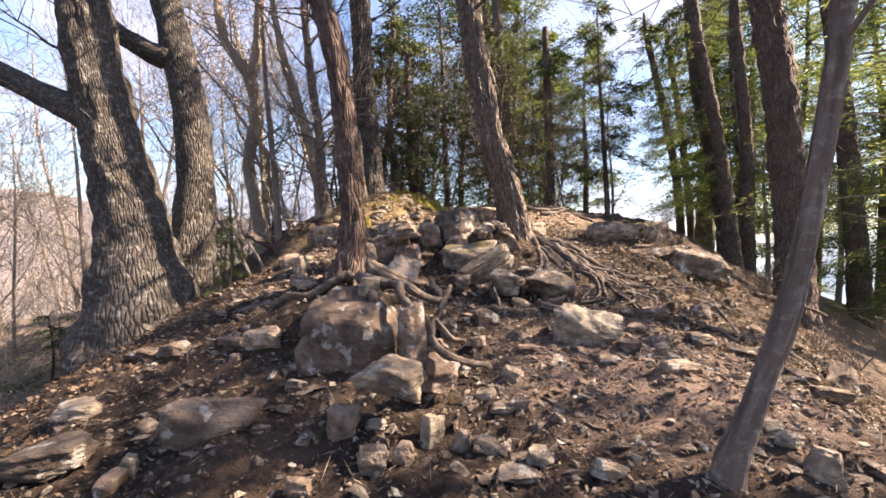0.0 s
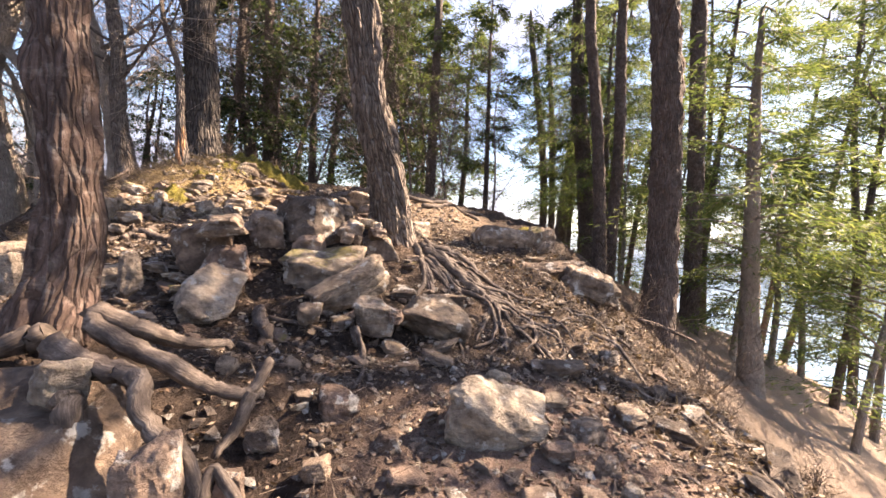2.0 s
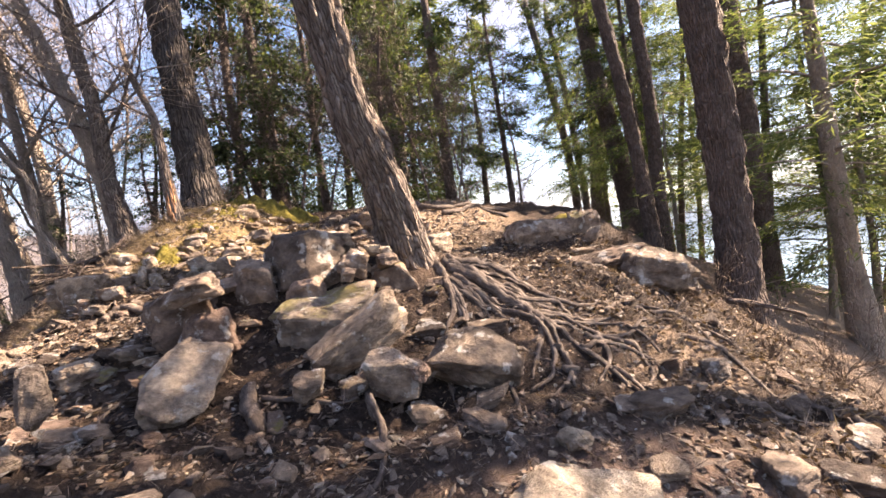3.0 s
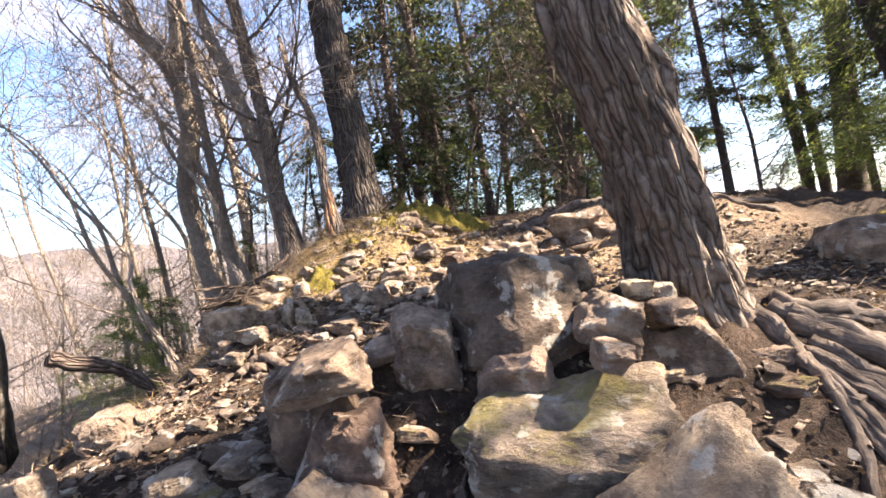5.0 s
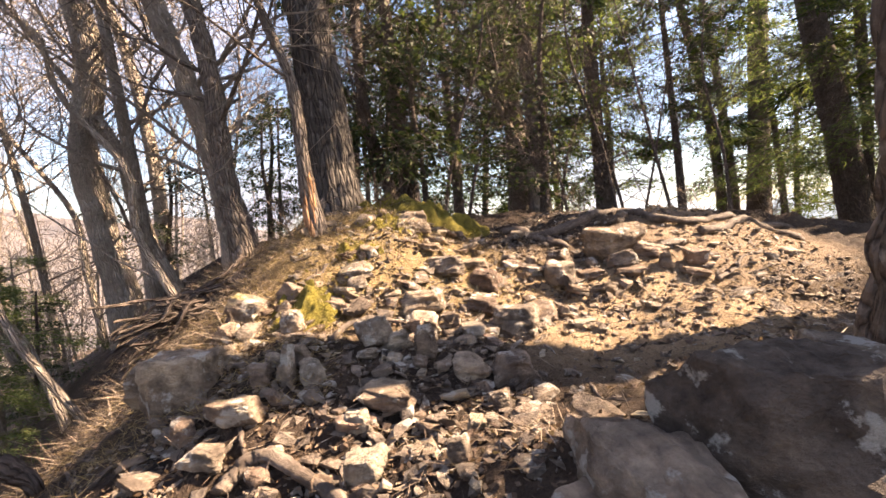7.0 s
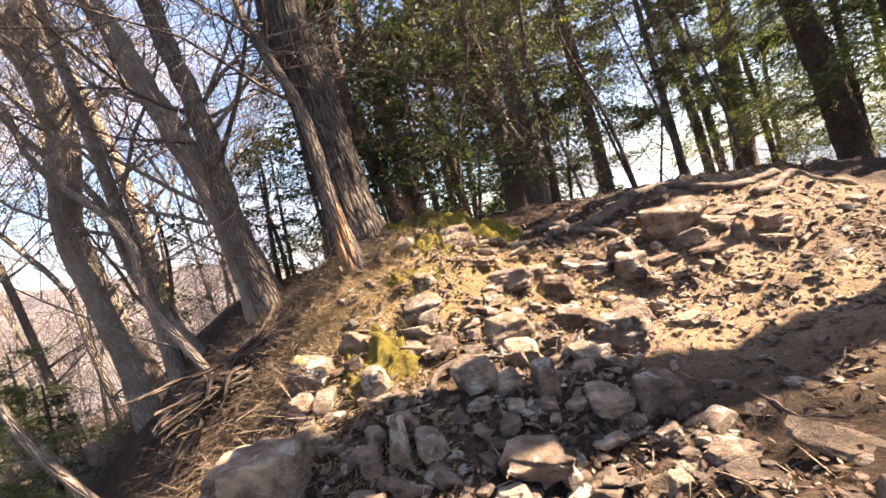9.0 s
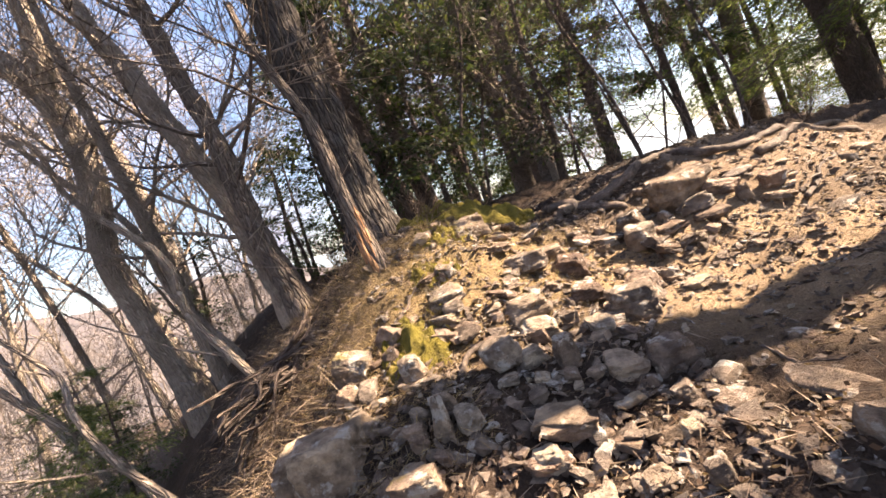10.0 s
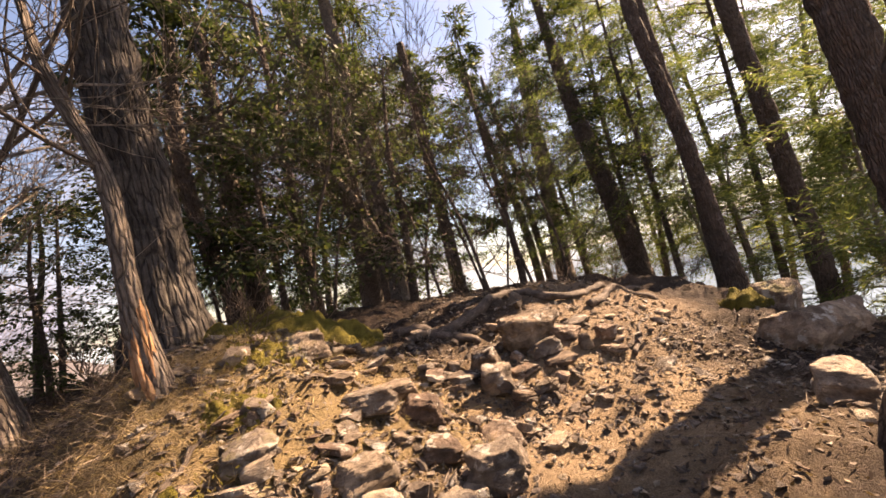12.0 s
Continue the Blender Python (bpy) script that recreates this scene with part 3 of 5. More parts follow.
trunk_tree([(1.86, 14.0, 3.21, 0.089), (1.43, 14.0, 4.46, 0.078), (1.02, 14.0, 5.28, 0.072), (0.5, 14.0, 5.87, 0.053)], PALE, "thin dead stem leaning across the thicket", 21, 8, bare=4)
trunk_tree([(8.49, 24.0, 4.06, 0.17), (8.47, 24.0, 6.8, 0.14), (8.3, 24.0, 9.63, 0.1), (8.35, 24.0, 12.0, 0.06)], DARK, "slender young conifer on the crest", 22, 10, crown=(M_NEEDLE_LIGHT, 2.0, 3, 0.24, 0.021, 18), top=14)
trunk_tree([(14.72, 25.0, 2.24, 0.256), (14.32, 25.0, 6.46, 0.24), (13.43, 25.0, 10.7, 0.208), (12.5, 25.0, 14.61, 0.175)], DARK, "slender dark conifer stem leaning over the slope", 23, 10, crown=(M_NEEDLE, 7.0, 2.1, 0.24, 0.021, 10), top=16)
trunk_tree([(15.12, 24.6, 2.17, 0.221), (14.73, 24.6, 6.33, 0.205), (14.27, 24.6, 9.84, 0.173), (13.56, 24.6, 14.0, 0.141)], DARK, "slender dark conifer stem leaning beside its twin", 24, 10, crown=(M_NEEDLE, 7.0, 2, 0.24, 0.021, 10), top=15)
trunk_tree([(14.89, 23.0, 2.37, 0.497), (15.02, 23.0, 6.49, 0.41), (15.12, 23.0, 10.91, 0.382), (15.32, 23.0, 15.05, 0.353)], DARK, "straight dark conifer on the lakeward slope", 25, 12, crown=(M_NEEDLE, 5.0, 2.8, 0.24, 0.021, 14), top=18)
trunk_tree([(10.76, 15.2, 1.54, 0.412), (10.42, 15.2, 3.74, 0.339), (9.97, 15.2, 5.75, 0.301), (9.47, 15.2, 8.12, 0.265)], DARK, "thin leaning conifer on the lakeward slope", 26, 10, crown=(M_NEEDLE, 4.0, 2.1, 0.24, 0.021, 14), top=13)
trunk_tree([(7.72, 10.75, 1.18, 0.205), (7.49, 10.75, 3.03, 0.16), (7.16, 10.75, 5.0, 0.147), (6.84, 10.75, 6.5, 0.135), (6.54, 10.75, 8.22, 0.122)], DARK, "dark stout conifer leaning uphill", 27, 20, 0.01, crown=(M_NEEDLE, 12.0, 1.6, 0.24, 0.021, 14), top=17)
trunk_tree([(8.66, 11.48, 0.61, 0.217), (8.61, 11.48, 2.44, 0.174), (8.57, 11.48, 4.52, 0.161), (8.35, 11.48, 6.72, 0.151), (8.17, 11.48, 8.56, 0.132)], DARK, "dark straight conifer with few low branches", 28, 20, 0.01, crown=(M_NEEDLE, 10.0, 2.1, 0.24, 0.021, 10), top=16)
trunk_tree([(6.86, 7.9, 0.2, 0.387), (6.82, 7.9, 1.42, 0.288), (6.65, 7.9, 3.54, 0.267), (6.35, 7.9, 5.62, 0.254), (6.15, 7.9, 6.63, 0.241), (5.82, 7.9, 8.63, 0.265)], DARK, "big dark pine with scaly bark at the slope edge", 29, 40, 0.02, 12, crown=(M_NEEDLE, 10.0, 2.5, 0.2, 0.026, 12), top=18)
trunk_tree([(10.91, 10.51, -1.75, 0.313), (10.76, 10.51, 1.14, 0.238), (10.4, 10.51, 4.65, 0.211), (9.95, 10.51, 8.09, 0.197), (9.6, 10.51, 11.34, 0.171)], DARK, "dark pine rooted below the slope edge", 30, 20, 0.01, crown=(M_NEEDLE, 13.0, 1.6, 0.2, 0.026, 12), top=17)
trunk_tree([(10.92, 8.5, -2.62, 0.374), (10.58, 8.5, -0.72, 0.264), (10.29, 8.5, 0.75, 0.197), (10.0, 8.5, 2.84, 0.156), (9.69, 8.5, 5.16, 0.116)], PALE, "young bright green conifer on the lower slope", 31, 14, crown=(M_NEEDLE_LIGHT, 2.2, 2.8, 0.17, 0.012, 24), top=7.5)
trunk_tree([(6.5, 16.0, 3.06, 0.11), (6.33, 16.0, 5.72, 0.09), (6.12, 16.0, 8.61, 0.06)], DARK, "slim conifer in the thicket", 32, 8, crown=(M_NEEDLE, 2.2, 1.9, 0.24, 0.021, 13), top=11)
trunk_tree([(4.28, 16.0, 3.04, 0.2), (4.14, 16.0, 6.82, 0.167), (4.0, 16.0, 9.92, 0.133)], DARK, "bright green conifer in the thicket", 33, 8, crown=(M_NEEDLE_LIGHT, 2.0, 2.0, 0.18, 0.029, 14), top=10)
trunk_tree([(-1.26, 13.0, 3.27, 0.125), (-1.62, 13.0, 4.69, 0.104), (-1.69, 13.0, 6.51, 0.094), (-1.59, 13.0, 8.41, 0.079)], DARK, "slim dark broadleaf evergreen behind the crest", 34, 8, crown=(M_HOLLY, 1.2, 1.8, 0.13, 0.032, 14), top=9)
trunk_tree([(-0.9, 13.5, 3.32, 0.205), (-1.03, 13.5, 4.81, 0.159), (-1.11, 13.5, 6.1, 0.125), (-1.19, 13.5, 7.69, 0.101)], DARK, "dark broadleaf evergreen behind the crest", 35, 10, crown=(M_HOLLY, 1.0, 2.1, 0.13, 0.032, 14), top=8.5)
trunk_tree([(-4.33, 10.8, 1.89, 0.097), (-4.43, 10.8, 3.28, 0.083), (-4.56, 10.8, 4.57, 0.072), (-4.72, 10.8, 6.28, 0.057)], PALE, "thin bare sapling on the ridge edge", 36, 8, bare=10, top=8, limbs_from=0.3)
trunk_tree([(-6.04, 14.0, 1.65, 0.157), (-6.14, 14.0, 4.38, 0.129), (-6.48, 14.0, 6.56, 0.107), (-7.0, 14.0, 8.31, 0.085)], PALE, "thin bare tree on the far slope", 37, 8, bare=12, top=10, limbs_from=0.3)
trunk_tree([(1.36, 1.95, 0.48, 0.07), (1.46, 1.93, 0.8, 0.052), (1.6, 1.9, 1.3, 0.047), (1.72, 1.9, 1.9, 0.045), (1.82, 1.9, 2.6, 0.043), (1.9, 1.9, 3.4, 0.04)], M_BARK_SMOOTH, "slender smooth-barked sapling leaning beside the trail", 38, 20, 0.003, 8, top=7, bare=6, limbs_from=0.6, name="sapling", sink=0.2)

# more of the wood, from a few grown ones
rnd = random.Random(5)


def wood(makers, places, group):
    """Copies of grown trees at places of (x, y, scale)."""
    for x, y, s in places:
        ob = rnd.choice(makers)
        copy_thing(ob, pose(x, y, ground(x, y) - 0.1, rnd.gauss(0, 3), rnd.gauss(0, 3), rnd.uniform(0, 360)) @ Matrix.Diagonal((s, s, s, 1)))["group"] = group


def upright(x, y, h, lean=0.0, r=0.12):
    g = ground(x, y)
    return [(x, y, g, r), (x + lean * 0.3, y, g + h * 0.3, r * 0.8), (x + lean * 0.8 + 0.1, y + 0.1, g + h * 0.65, r * 0.55), (x + lean, y, g + h, r * 0.25)]


evergreens = [trunk_tree(upright(-2.3, 15.5, 6.6, 0.3, 0.13), DARK, "dense evergreen in the thicket", 50, 8, crown=(M_HOLLY, 0.8, 2.5, 0.14, 0.032, 6)),
              trunk_tree(upright(0.2, 14.5, 8, -0.4, 0.12), DARK, "dense dark evergreen in the thicket", 51, 8, crown=(M_HOLLY, 0.6, 2.2, 0.14, 0.032, 6)),
              trunk_tree(upright(4.2, 22.5, 13, 0.3, 0.17), DARK, "conifer in the wood behind", 52, 8, crown=(M_NEEDLE, 1.2, 3.9, 0.24, 0.02, 14)),
              trunk_tree(upright(3.2, 19.0, 12, 0.2, 0.17), DARK, "dark green conifer in the wood behind", 53, 8, crown=(M_NEEDLE, 1.5, 3.4, 0.24, 0.02, 14))]
wood(evergreens[:2], [(-3.0, 19, 0.95), (1.8, 13.4, 0.75), (-0.6, 12.6, 0.5), (-2.6, 12.9, 0.4), (-3.7, 13.4, 0.45), (-3.1, 12.2, 0.3)], "evergreen thicket")
wood(evergreens[2:], [(1, 22, 1.1), (-1.5, 24, 1.0), (4.5, 24, 1.1), (3, 29, 1.3), (7.5, 31, 1.2), (-1, 32, 1.2), (17, 20, 0.8), (17.5, 24, 1.1), (7, 27, 1.1), (-2.8, 22, 0.75)], "conifer wood")
# pines out of view on the right, added to throw dappled shade
shade = trunk_tree(upright(8.6, 4.9, 15, 0.2, 0.2), DARK, "unseen tall pine added to shade the trail", 54, 10, crown=(M_NEEDLE, 8.3, 3.3, 0.2, 0.026, 7), group="tall pines")
trunk_tree(upright(11.6, 5.0, 20, 0.1, 0.22), DARK, "unseen tall pine with a high crown, added for shade", 57, 10, crown=(M_NEEDLE, 13.3, 3.1, 0.2, 0.028, 8), group="tall pines")
wood([shade], [(7.7, 1.6, 1.0), (8.2, -1.6, 1.0)], "tall pines")
tall_light = [trunk_tree(upright(13.5, 12.5, 14, 0.4, 0.14), DARK, "tall light green pine on the lakeward slope", 56, 8, crown=(M_NEEDLE_LIGHT, 3.5, 2.8, 0.2, 0.014, 20), group="light pines")]
wood(tall_light, [(16.5, 14.5, 1.1), (19, 10.5, 1.15), (14.5, 17, 1.0), (21, 14, 1.25), (13, 19.5, 1.0), (18, 19.5, 1.1), (24, 17, 1.3), (16, 9.5, 0.95), (23, 10, 1.3), (11, 15, 0.8), (12.5, 16.5, 1.0), (15.5, 12, 0.8), (9.8, 13.2, 0.75)], "light pines")
slope_young = [trunk_tree(upright(11.5, 9.6, 6, 0.2, 0.09), PALE, "young light green pine on the slope", 55, 8, crown=(M_NEEDLE_LIGHT, 0.9, 2.6, 0.18, 0.013, 18), group="young pines")]
wood(slope_young, [(13, 7.5, 1.1), (14.5, 10.5, 1.2), (9.8, 12.2, 0.8), (12.5, 12.8, 1.0), (16, 8.5, 1.3), (17, 11, 1.3)], "young pines")
wood(slope_young, [(-5.2, 9.6, 0.36), (-4.6, 8.9, 0.24), (-6.2, 10.8, 0.4)], "low evergreen shrubs")
bares = [trunk_tree(upright(-8.5, 10.0, 8, -0.8, 0.06), PALE, "bare leafless tree on the falling slope", 60, 8, bare=18, limbs_from=0.15, group="bare trees"),
         trunk_tree(upright(-9.5, 13.5, 9, 0.6, 0.07), PALE, "bare crooked tree on the falling slope", 61, 8, bare=18, limbs_from=0.15, group="bare trees"),
         trunk_tree(upright(-7.5, 6.0, 6, -0.5, 0.04), PALE, "thin bare sapling on the falling slope", 62, 6, bare=18, limbs_from=0.1, group="bare trees")]
wood(bares, [(-11, 10, 1.1), (-8.2, 16, 1.0), (-12, 17, 1.2), (-6.8, 18, 1.0), (-14, 13, 1.2), (-10, 21, 1.2), (-7, 12.5, 1.0), (-16, 18, 1.3), (-9, 6.5, 1.2), (-12, 6, 1.3), (-5.2, 15, 0.9), (-8, 24, 1.2), (-13, 25, 1.3), (-10.5, 3.5, 1.2), (-15, 22, 1.3), (-18, 14, 1.4), (-8, 20, 1.0), (-11.5, 19, 1.1)], "bare trees")



SLOPE = random.Random(77)
wood(bares, [(-SLOPE.uniform(16, 38), SLOPE.uniform(2, 40), SLOPE.uniform(1.1, 1.7)) for _ in range(24)] + [(-SLOPE.uniform(7.5, 17), SLOPE.uniform(3, 26), SLOPE.uniform(0.35, 0.7)) for _ in range(40)], "bare trees")
stems = [trunk_tree(upright(-0.3, 12.3, 4.6, 0.9, 0.04), DARK, "thin dark bare stem in the thicket behind the crest", 70, 6, bare=9, limbs_from=0.15, group="thicket stems"),
         trunk_tree(upright(2.0, 12.6, 3.8, -0.7, 0.03), DARK, "thin bent bare stem in the thicket behind the crest", 71, 6, bare=9, limbs_from=0.15, group="thicket stems")]
wood(stems, [(SLOPE.uniform(-3.0, 5.5), SLOPE.uniform(11.9, 14.5), SLOPE.uniform(0.6, 1.3)) for _ in range(9)], "thicket stems")


def dry_shrub(x, y, high, seed):
    """A low leafless shrub of wiry twigs."""
    r4, g, t, tips = random.Random(seed), ground(x, y), Tubes(), []
    for _ in range(6):
        a = r4.uniform(0, 6.28)
        limb(t, r4, (0, 0, -0.03), (0.6 * math.cos(a), 0.6 * math.sin(a), 1), high * r4.uniform(0.6, 1.1), 0.007, 2, tips, 0.5, 0.1, (2, 4), 4)
    ob = new("dry_shrub", t.mesh("dry_shrub", M_TWIG))
    ob.location = (x, y, g)
    tagged(ob, "leafless wiry shrub on the edge of the ridge", "shrub", "dry shrubs")


for n, (x, y, high) in enumerate(((5.7, 7.3, 0.8), (5.2, 6.3, 0.6), (5.9, 8.4, 0.7), (4.9, 5.3, 0.5), (6.4, 6.2, 0.9), (3.2, 10.6, 0.6), (4.4, 10.9, 0.7), (1.7, 11.2, 0.5), (-0.4, 11.3, 0.6), (-1.2, 9.7, 0.55), (-2.2, 9.9, 0.6), (5.6, 10.4, 0.7))):
    dry_shrub(x, y, high, 500 + n)
for n in range(6):
    dry_shrub(3.9 + 0.22 * (n * 5 % 6), 3.4 + 0.75 * n, 0.2 + 0.03 * (n * 5 % 6), 540 + n)


def crooked(x, y, h, out, r, seed):
    """A stem that leans out over the slope in uneven bends."""
    r3, g, line = random.Random(seed), ground(x, y), []
    for k in range(8):
        f = k / 7
        line.append((x - out * f**1.2 + r3.gauss(0, 0.13) * (k > 0), y + 0.4 * f + r3.gauss(0, 0.13) * (k > 0), g + h * f ** (0.85) + r3.gauss(0, 0.06), r * (1 - 0.78 * f)))
    return line


LEANERS = ((-3.5, 9.9, 5.0, 3.0, 0.05), (-4.0, 10.8, 6.0, 3.6, 0.06), (-3.3, 11.4, 6.0, 2.4, 0.05), (-4.4, 9.4, 4.6, 3.2, 0.045), (-4.8, 12.0, 6.5, 3.0, 0.06), (-5.3, 10.2, 5.4, 3.4, 0.05), (-5.6, 11.6, 6.0, 3.2, 0.055), (-3.9, 9.0, 3.6, 2.6, 0.035))
for n, (x, y, h, out, r) in enumerate(LEANERS):
    trunk_tree(crooked(x, y, h, out, r, 400 + n), PALE, "pale crooked bare stem leaning out over the slope", 410 + n, 8, bare=8, limbs_from=0.2, group="leaning bare stems", sink=0.3)
wood(evergreens[:1], [(-2.95, 11.4, 0.3), (-6.3, 6.6, 0.3), (-5.6, 10.4, 0.26), (-7.2, 8.0, 0.34), (-5.2, 12.5, 0.4)], "low evergreen shrubs")

# ---- rocks ----


def rock_mesh(seed, fine):
    """A block broken along flat planes, filling a unit box, with worn edges and stepped ledges."""
    rnd = random.Random(seed)
    bm = bmesh.new()
    bmesh.ops.create_cube(bm, size=1.0)
    for v in bm.verts:
        v.co += Vector([rnd.uniform(-0.2, 0.2) for _ in range(3)])
    for _ in range(rnd.randint(11, 15)):
        n = Vector((rnd.gauss(0, 1), rnd.gauss(0, 1), rnd.gauss(0, 0.8))).normalized()
        reach = max(v.co.dot(n) for v in bm.verts)
        cut = bmesh.ops.bisect_plane(bm, geom=bm.verts[:] + bm.edges[:] + bm.faces[:], plane_co=n * reach * rnd.uniform(0.66, 0.92), plane_no=n, clear_outer=True)
        bmesh.ops.contextual_create(bm, geom=[e for e in cut["geom_cut"] if isinstance(e, bmesh.types.BMEdge)])
    bmesh.ops.remove_doubles(bm, verts=bm.verts, dist=0.03)
    bmesh.ops.dissolve_limit(bm, angle_limit=radians(8), verts=bm.verts, edges=bm.edges)
    low = [min(v.co[k] for v in bm.verts) for k in range(3)]
    high = [max(v.co[k] for v in bm.verts) for k in range(3)]
    for v in bm.verts:
        v.co = Vector([(v.co[k] - low[k]) / (high[k] - low[k]) - 0.5 for k in range(3)])
    bmesh.ops.bevel(bm, geom=list(bm.edges), offset=0.022 if fine else 0.012, segments=1, affect="EDGES")
    bmesh.ops.triangulate(bm, faces=bm.faces)
    if fine:
        for _ in range(fine):
            bmesh.ops.subdivide_edges(bm, edges=[e for e in bm.edges if e.calc_length() > 0.05], cuts=1)
            bmesh.ops.triangulate(bm, faces=[f for f in bm.faces if len(f.verts) > 3])
        bm.normal_update()
        shift = Vector((seed * 1.7, 0, 0))
        for v in bm.verts:
            q = v.co * 2.3 + shift
            ledge = noise.noise(Vector((q.x, q.y, q.z * 2.4)))
            step = math.floor(ledge * 4.5) / 4.5
            v.co += v.normal * (0.045 * step + 0.055 * noise.fractal(q, 0.8, 2.1, 4) + 0.022 * abs(noise.noise(v.co * 7.5 + shift)) + 0.01 * noise.noise(v.co * 17))
    me = bpy.data.meshes.new("rock")
    bm.to_mesh(me)
    bm.free()
    me.polygons.foreach_set("use_smooth", [True] * len(me.polygons))
    me.set_sharp_from_angle(angle=radians(24))
    return me


FINE = [rock_mesh(s, 4) for s in range(100, 112)]
PLAIN = [rock_mesh(s, 0) for s in range(200, 216)]
MATS = {"grey": M_ROCK, "dark": M_ROCK_DARK, "pale": M_ROCK_PALE, "mossy": M_ROCK_MOSSY}
WORDS = {"grey": "grey-tan angular sandstone rock", "dark": "dark weathered sandstone block", "pale": "pale freshly broken sandstone slab", "mossy": "sandstone rock with yellow-green moss"}
shared = {}


def rock(x, y, lx, ly, lz, turn=0.0, look_of="grey", tip=(0, 0), sink=0.3, shape=None, z=None, fine=True, name="rock", label="", group="rocks on the ridge"):
    """A rock lx by ly by lz metres, turned, tipped, and sunk into the ground by a share of its height."""
    pool = FINE if fine else PLAIN
    n = shape if shape is not None else int(abs(x * 7.3 + y * 13.7) * 10) % len(pool)
    key = (fine, n % len(pool), look_of)
    if key not in shared:
        me = pool[n % len(pool)].copy()
        me.materials.append(MATS[look_of])
        shared[key] = me
    ob = new(name, shared[key])
    if z is None and y < 8:
        lx, ly, lz = 0.86 * lx, 0.86 * ly, 0.86 * lz
    g = ground(x, y) if z is None else z
    ob.matrix_world = pose(x, y, g + lz * (0.5 - (sink if z is not None else 0.65 * sink)), tip[0], tip[1], turn) @ Matrix.Diagonal((lx, ly, lz, 1))
    return tagged(ob, label or WORDS[look_of] + " lying on the stony soil", "rock", group)


rock(-0.76, 3.54, 0.84, 0.72, 0.86, 4, "dark", shape=0, z=0.34, sink=0.1, tip=(3, -4))
rock(-0.29, 2.52, 0.43, 0.45, 0.18, -13, "grey", tip=(-7, 11), sink=0.33, shape=2, z=0.7)
rock(-0.22, 3.23, 0.22, 0.20, 0.62, 15, "grey", tip=(-7, -2), sink=0.10, shape=3, z=0.53)
rock(-0.62, 3.55, 0.17, 0.13, 0.2, 30, "pale", shape=3, z=1.08, sink=0.15, tip=(0, 12))
rock(-0.01, 2.82, 0.24, 0.18, 0.25, 25, "grey", tip=(-2, 3), sink=0.24, z=0.57)
rock(0.53, 3.06, 0.22, 0.16, 0.16, -40, "pale", tip=(3, 3), sink=0.3)
rock(1.37, 3.90, 0.6, 0.44, 0.44, -15, "pale", tip=(8, 10), sink=0.17, shape=9, z=0.58)
rock(1.65, 3.61, 0.21, 0.16, 0.16, -5, "grey", tip=(8, 3), sink=0.3)
rock(2.03, 3.84, 0.26, 0.20, 0.19, 15, "grey", tip=(-12, -5), sink=0.3)
rock(1.86, 3.45, 0.16, 0.12, 0.14, -5, "grey", tip=(-2, -7), sink=0.3)
rock(2.53, 4.00, 0.32, 0.24, 0.16, 25, "grey", tip=(-7, 3), sink=0.3)
rock(1.66, 3.29, 0.19, 0.14, 0.06, -5, "grey", tip=(3, 6), sink=0.3)
rock(1.35, 3.32, 0.23, 0.18, 0.07, -25, "grey", tip=(8, -7), sink=0.3)
rock(1.70, 2.96, 0.29, 0.22, 0.09, -5, "pale", tip=(5, -7), sink=0.3)
rock(1.82, 3.22, 0.11, 0.08, 0.12, -5, "pale", tip=(12, 3), sink=0.3)
rock(2.35, 4.60, 0.42, 0.32, 0.18, -25, "dark", tip=(-9, -7), sink=0.3)
rock(2.19, 4.65, 0.31, 0.23, 0.10, -5, "grey", tip=(10, 0), sink=0.3)
rock(1.96, 4.13, 0.22, 0.17, 0.08, -5, "grey", tip=(3, -7), sink=0.3)
rock(1.67, 4.44, 0.20, 0.15, 0.09, -5, "pale", tip=(6, -7), sink=0.3)
rock(0.45, 4.05, 0.30, 0.22, 0.24, 5, "grey", tip=(8, -2), sink=0.3)
rock(0.07, 3.82, 0.19, 0.14, 0.19, -5, "grey", tip=(-2, -12), sink=0.3)
rock(0.33, 3.63, 0.16, 0.12, 0.11, -5, "grey", tip=(-7, -7), sink=0.3)
rock(0.74, 3.56, 0.25, 0.19, 0.08, -5, "grey", tip=(-2, -2), sink=0.3)
rock(0.69, 3.77, 0.17, 0.13, 0.11, -5, "dark", tip=(-7, 3), sink=0.3)
rock(-1.47, 3.50, 0.27, 0.20, 0.21, 5, "pale", tip=(-2, -7), sink=0.3)
rock(-1.18, 3.26, 0.10, 0.07, 0.07, -5, "grey", tip=(-7, -7), sink=0.3)
rock(-1.96, 4.00, 0.14, 0.10, 0.06, -5, "grey", tip=(-7, 8), sink=0.3)
rock(-1.51, 4.36, 0.25, 0.19, 0.17, -5, "grey", tip=(-7, 3), sink=0.3)
rock(-2.02, 5.85, 0.21, 0.15, 0.43, -5, "grey", tip=(-2, -7), sink=0.3)
rock(-1.04, 3.09, 0.11, 0.09, 0.04, -5, "pale", tip=(-12, -12), sink=0.3)
rock(-0.04, 3.63, 0.17, 0.13, 0.15, -5, "grey", tip=(-12, -2), sink=0.3)
rock(-1.41, 2.57, 0.63, 0.40, 0.31, 10, "grey", tip=(-2, 3), sink=0.3)
rock(-2.27, 2.41, 0.54, 0.50, 0.21, -0, "dark", tip=(-2, -7), sink=0.3)
rock(-0.58, 2.48, 0.21, 0.16, 0.26, -0, "pale", tip=(3, 3), sink=0.3)
rock(-0.40, 2.59, 0.17, 0.13, 0.08, -0, "pale", tip=(8, -2), sink=0.3)
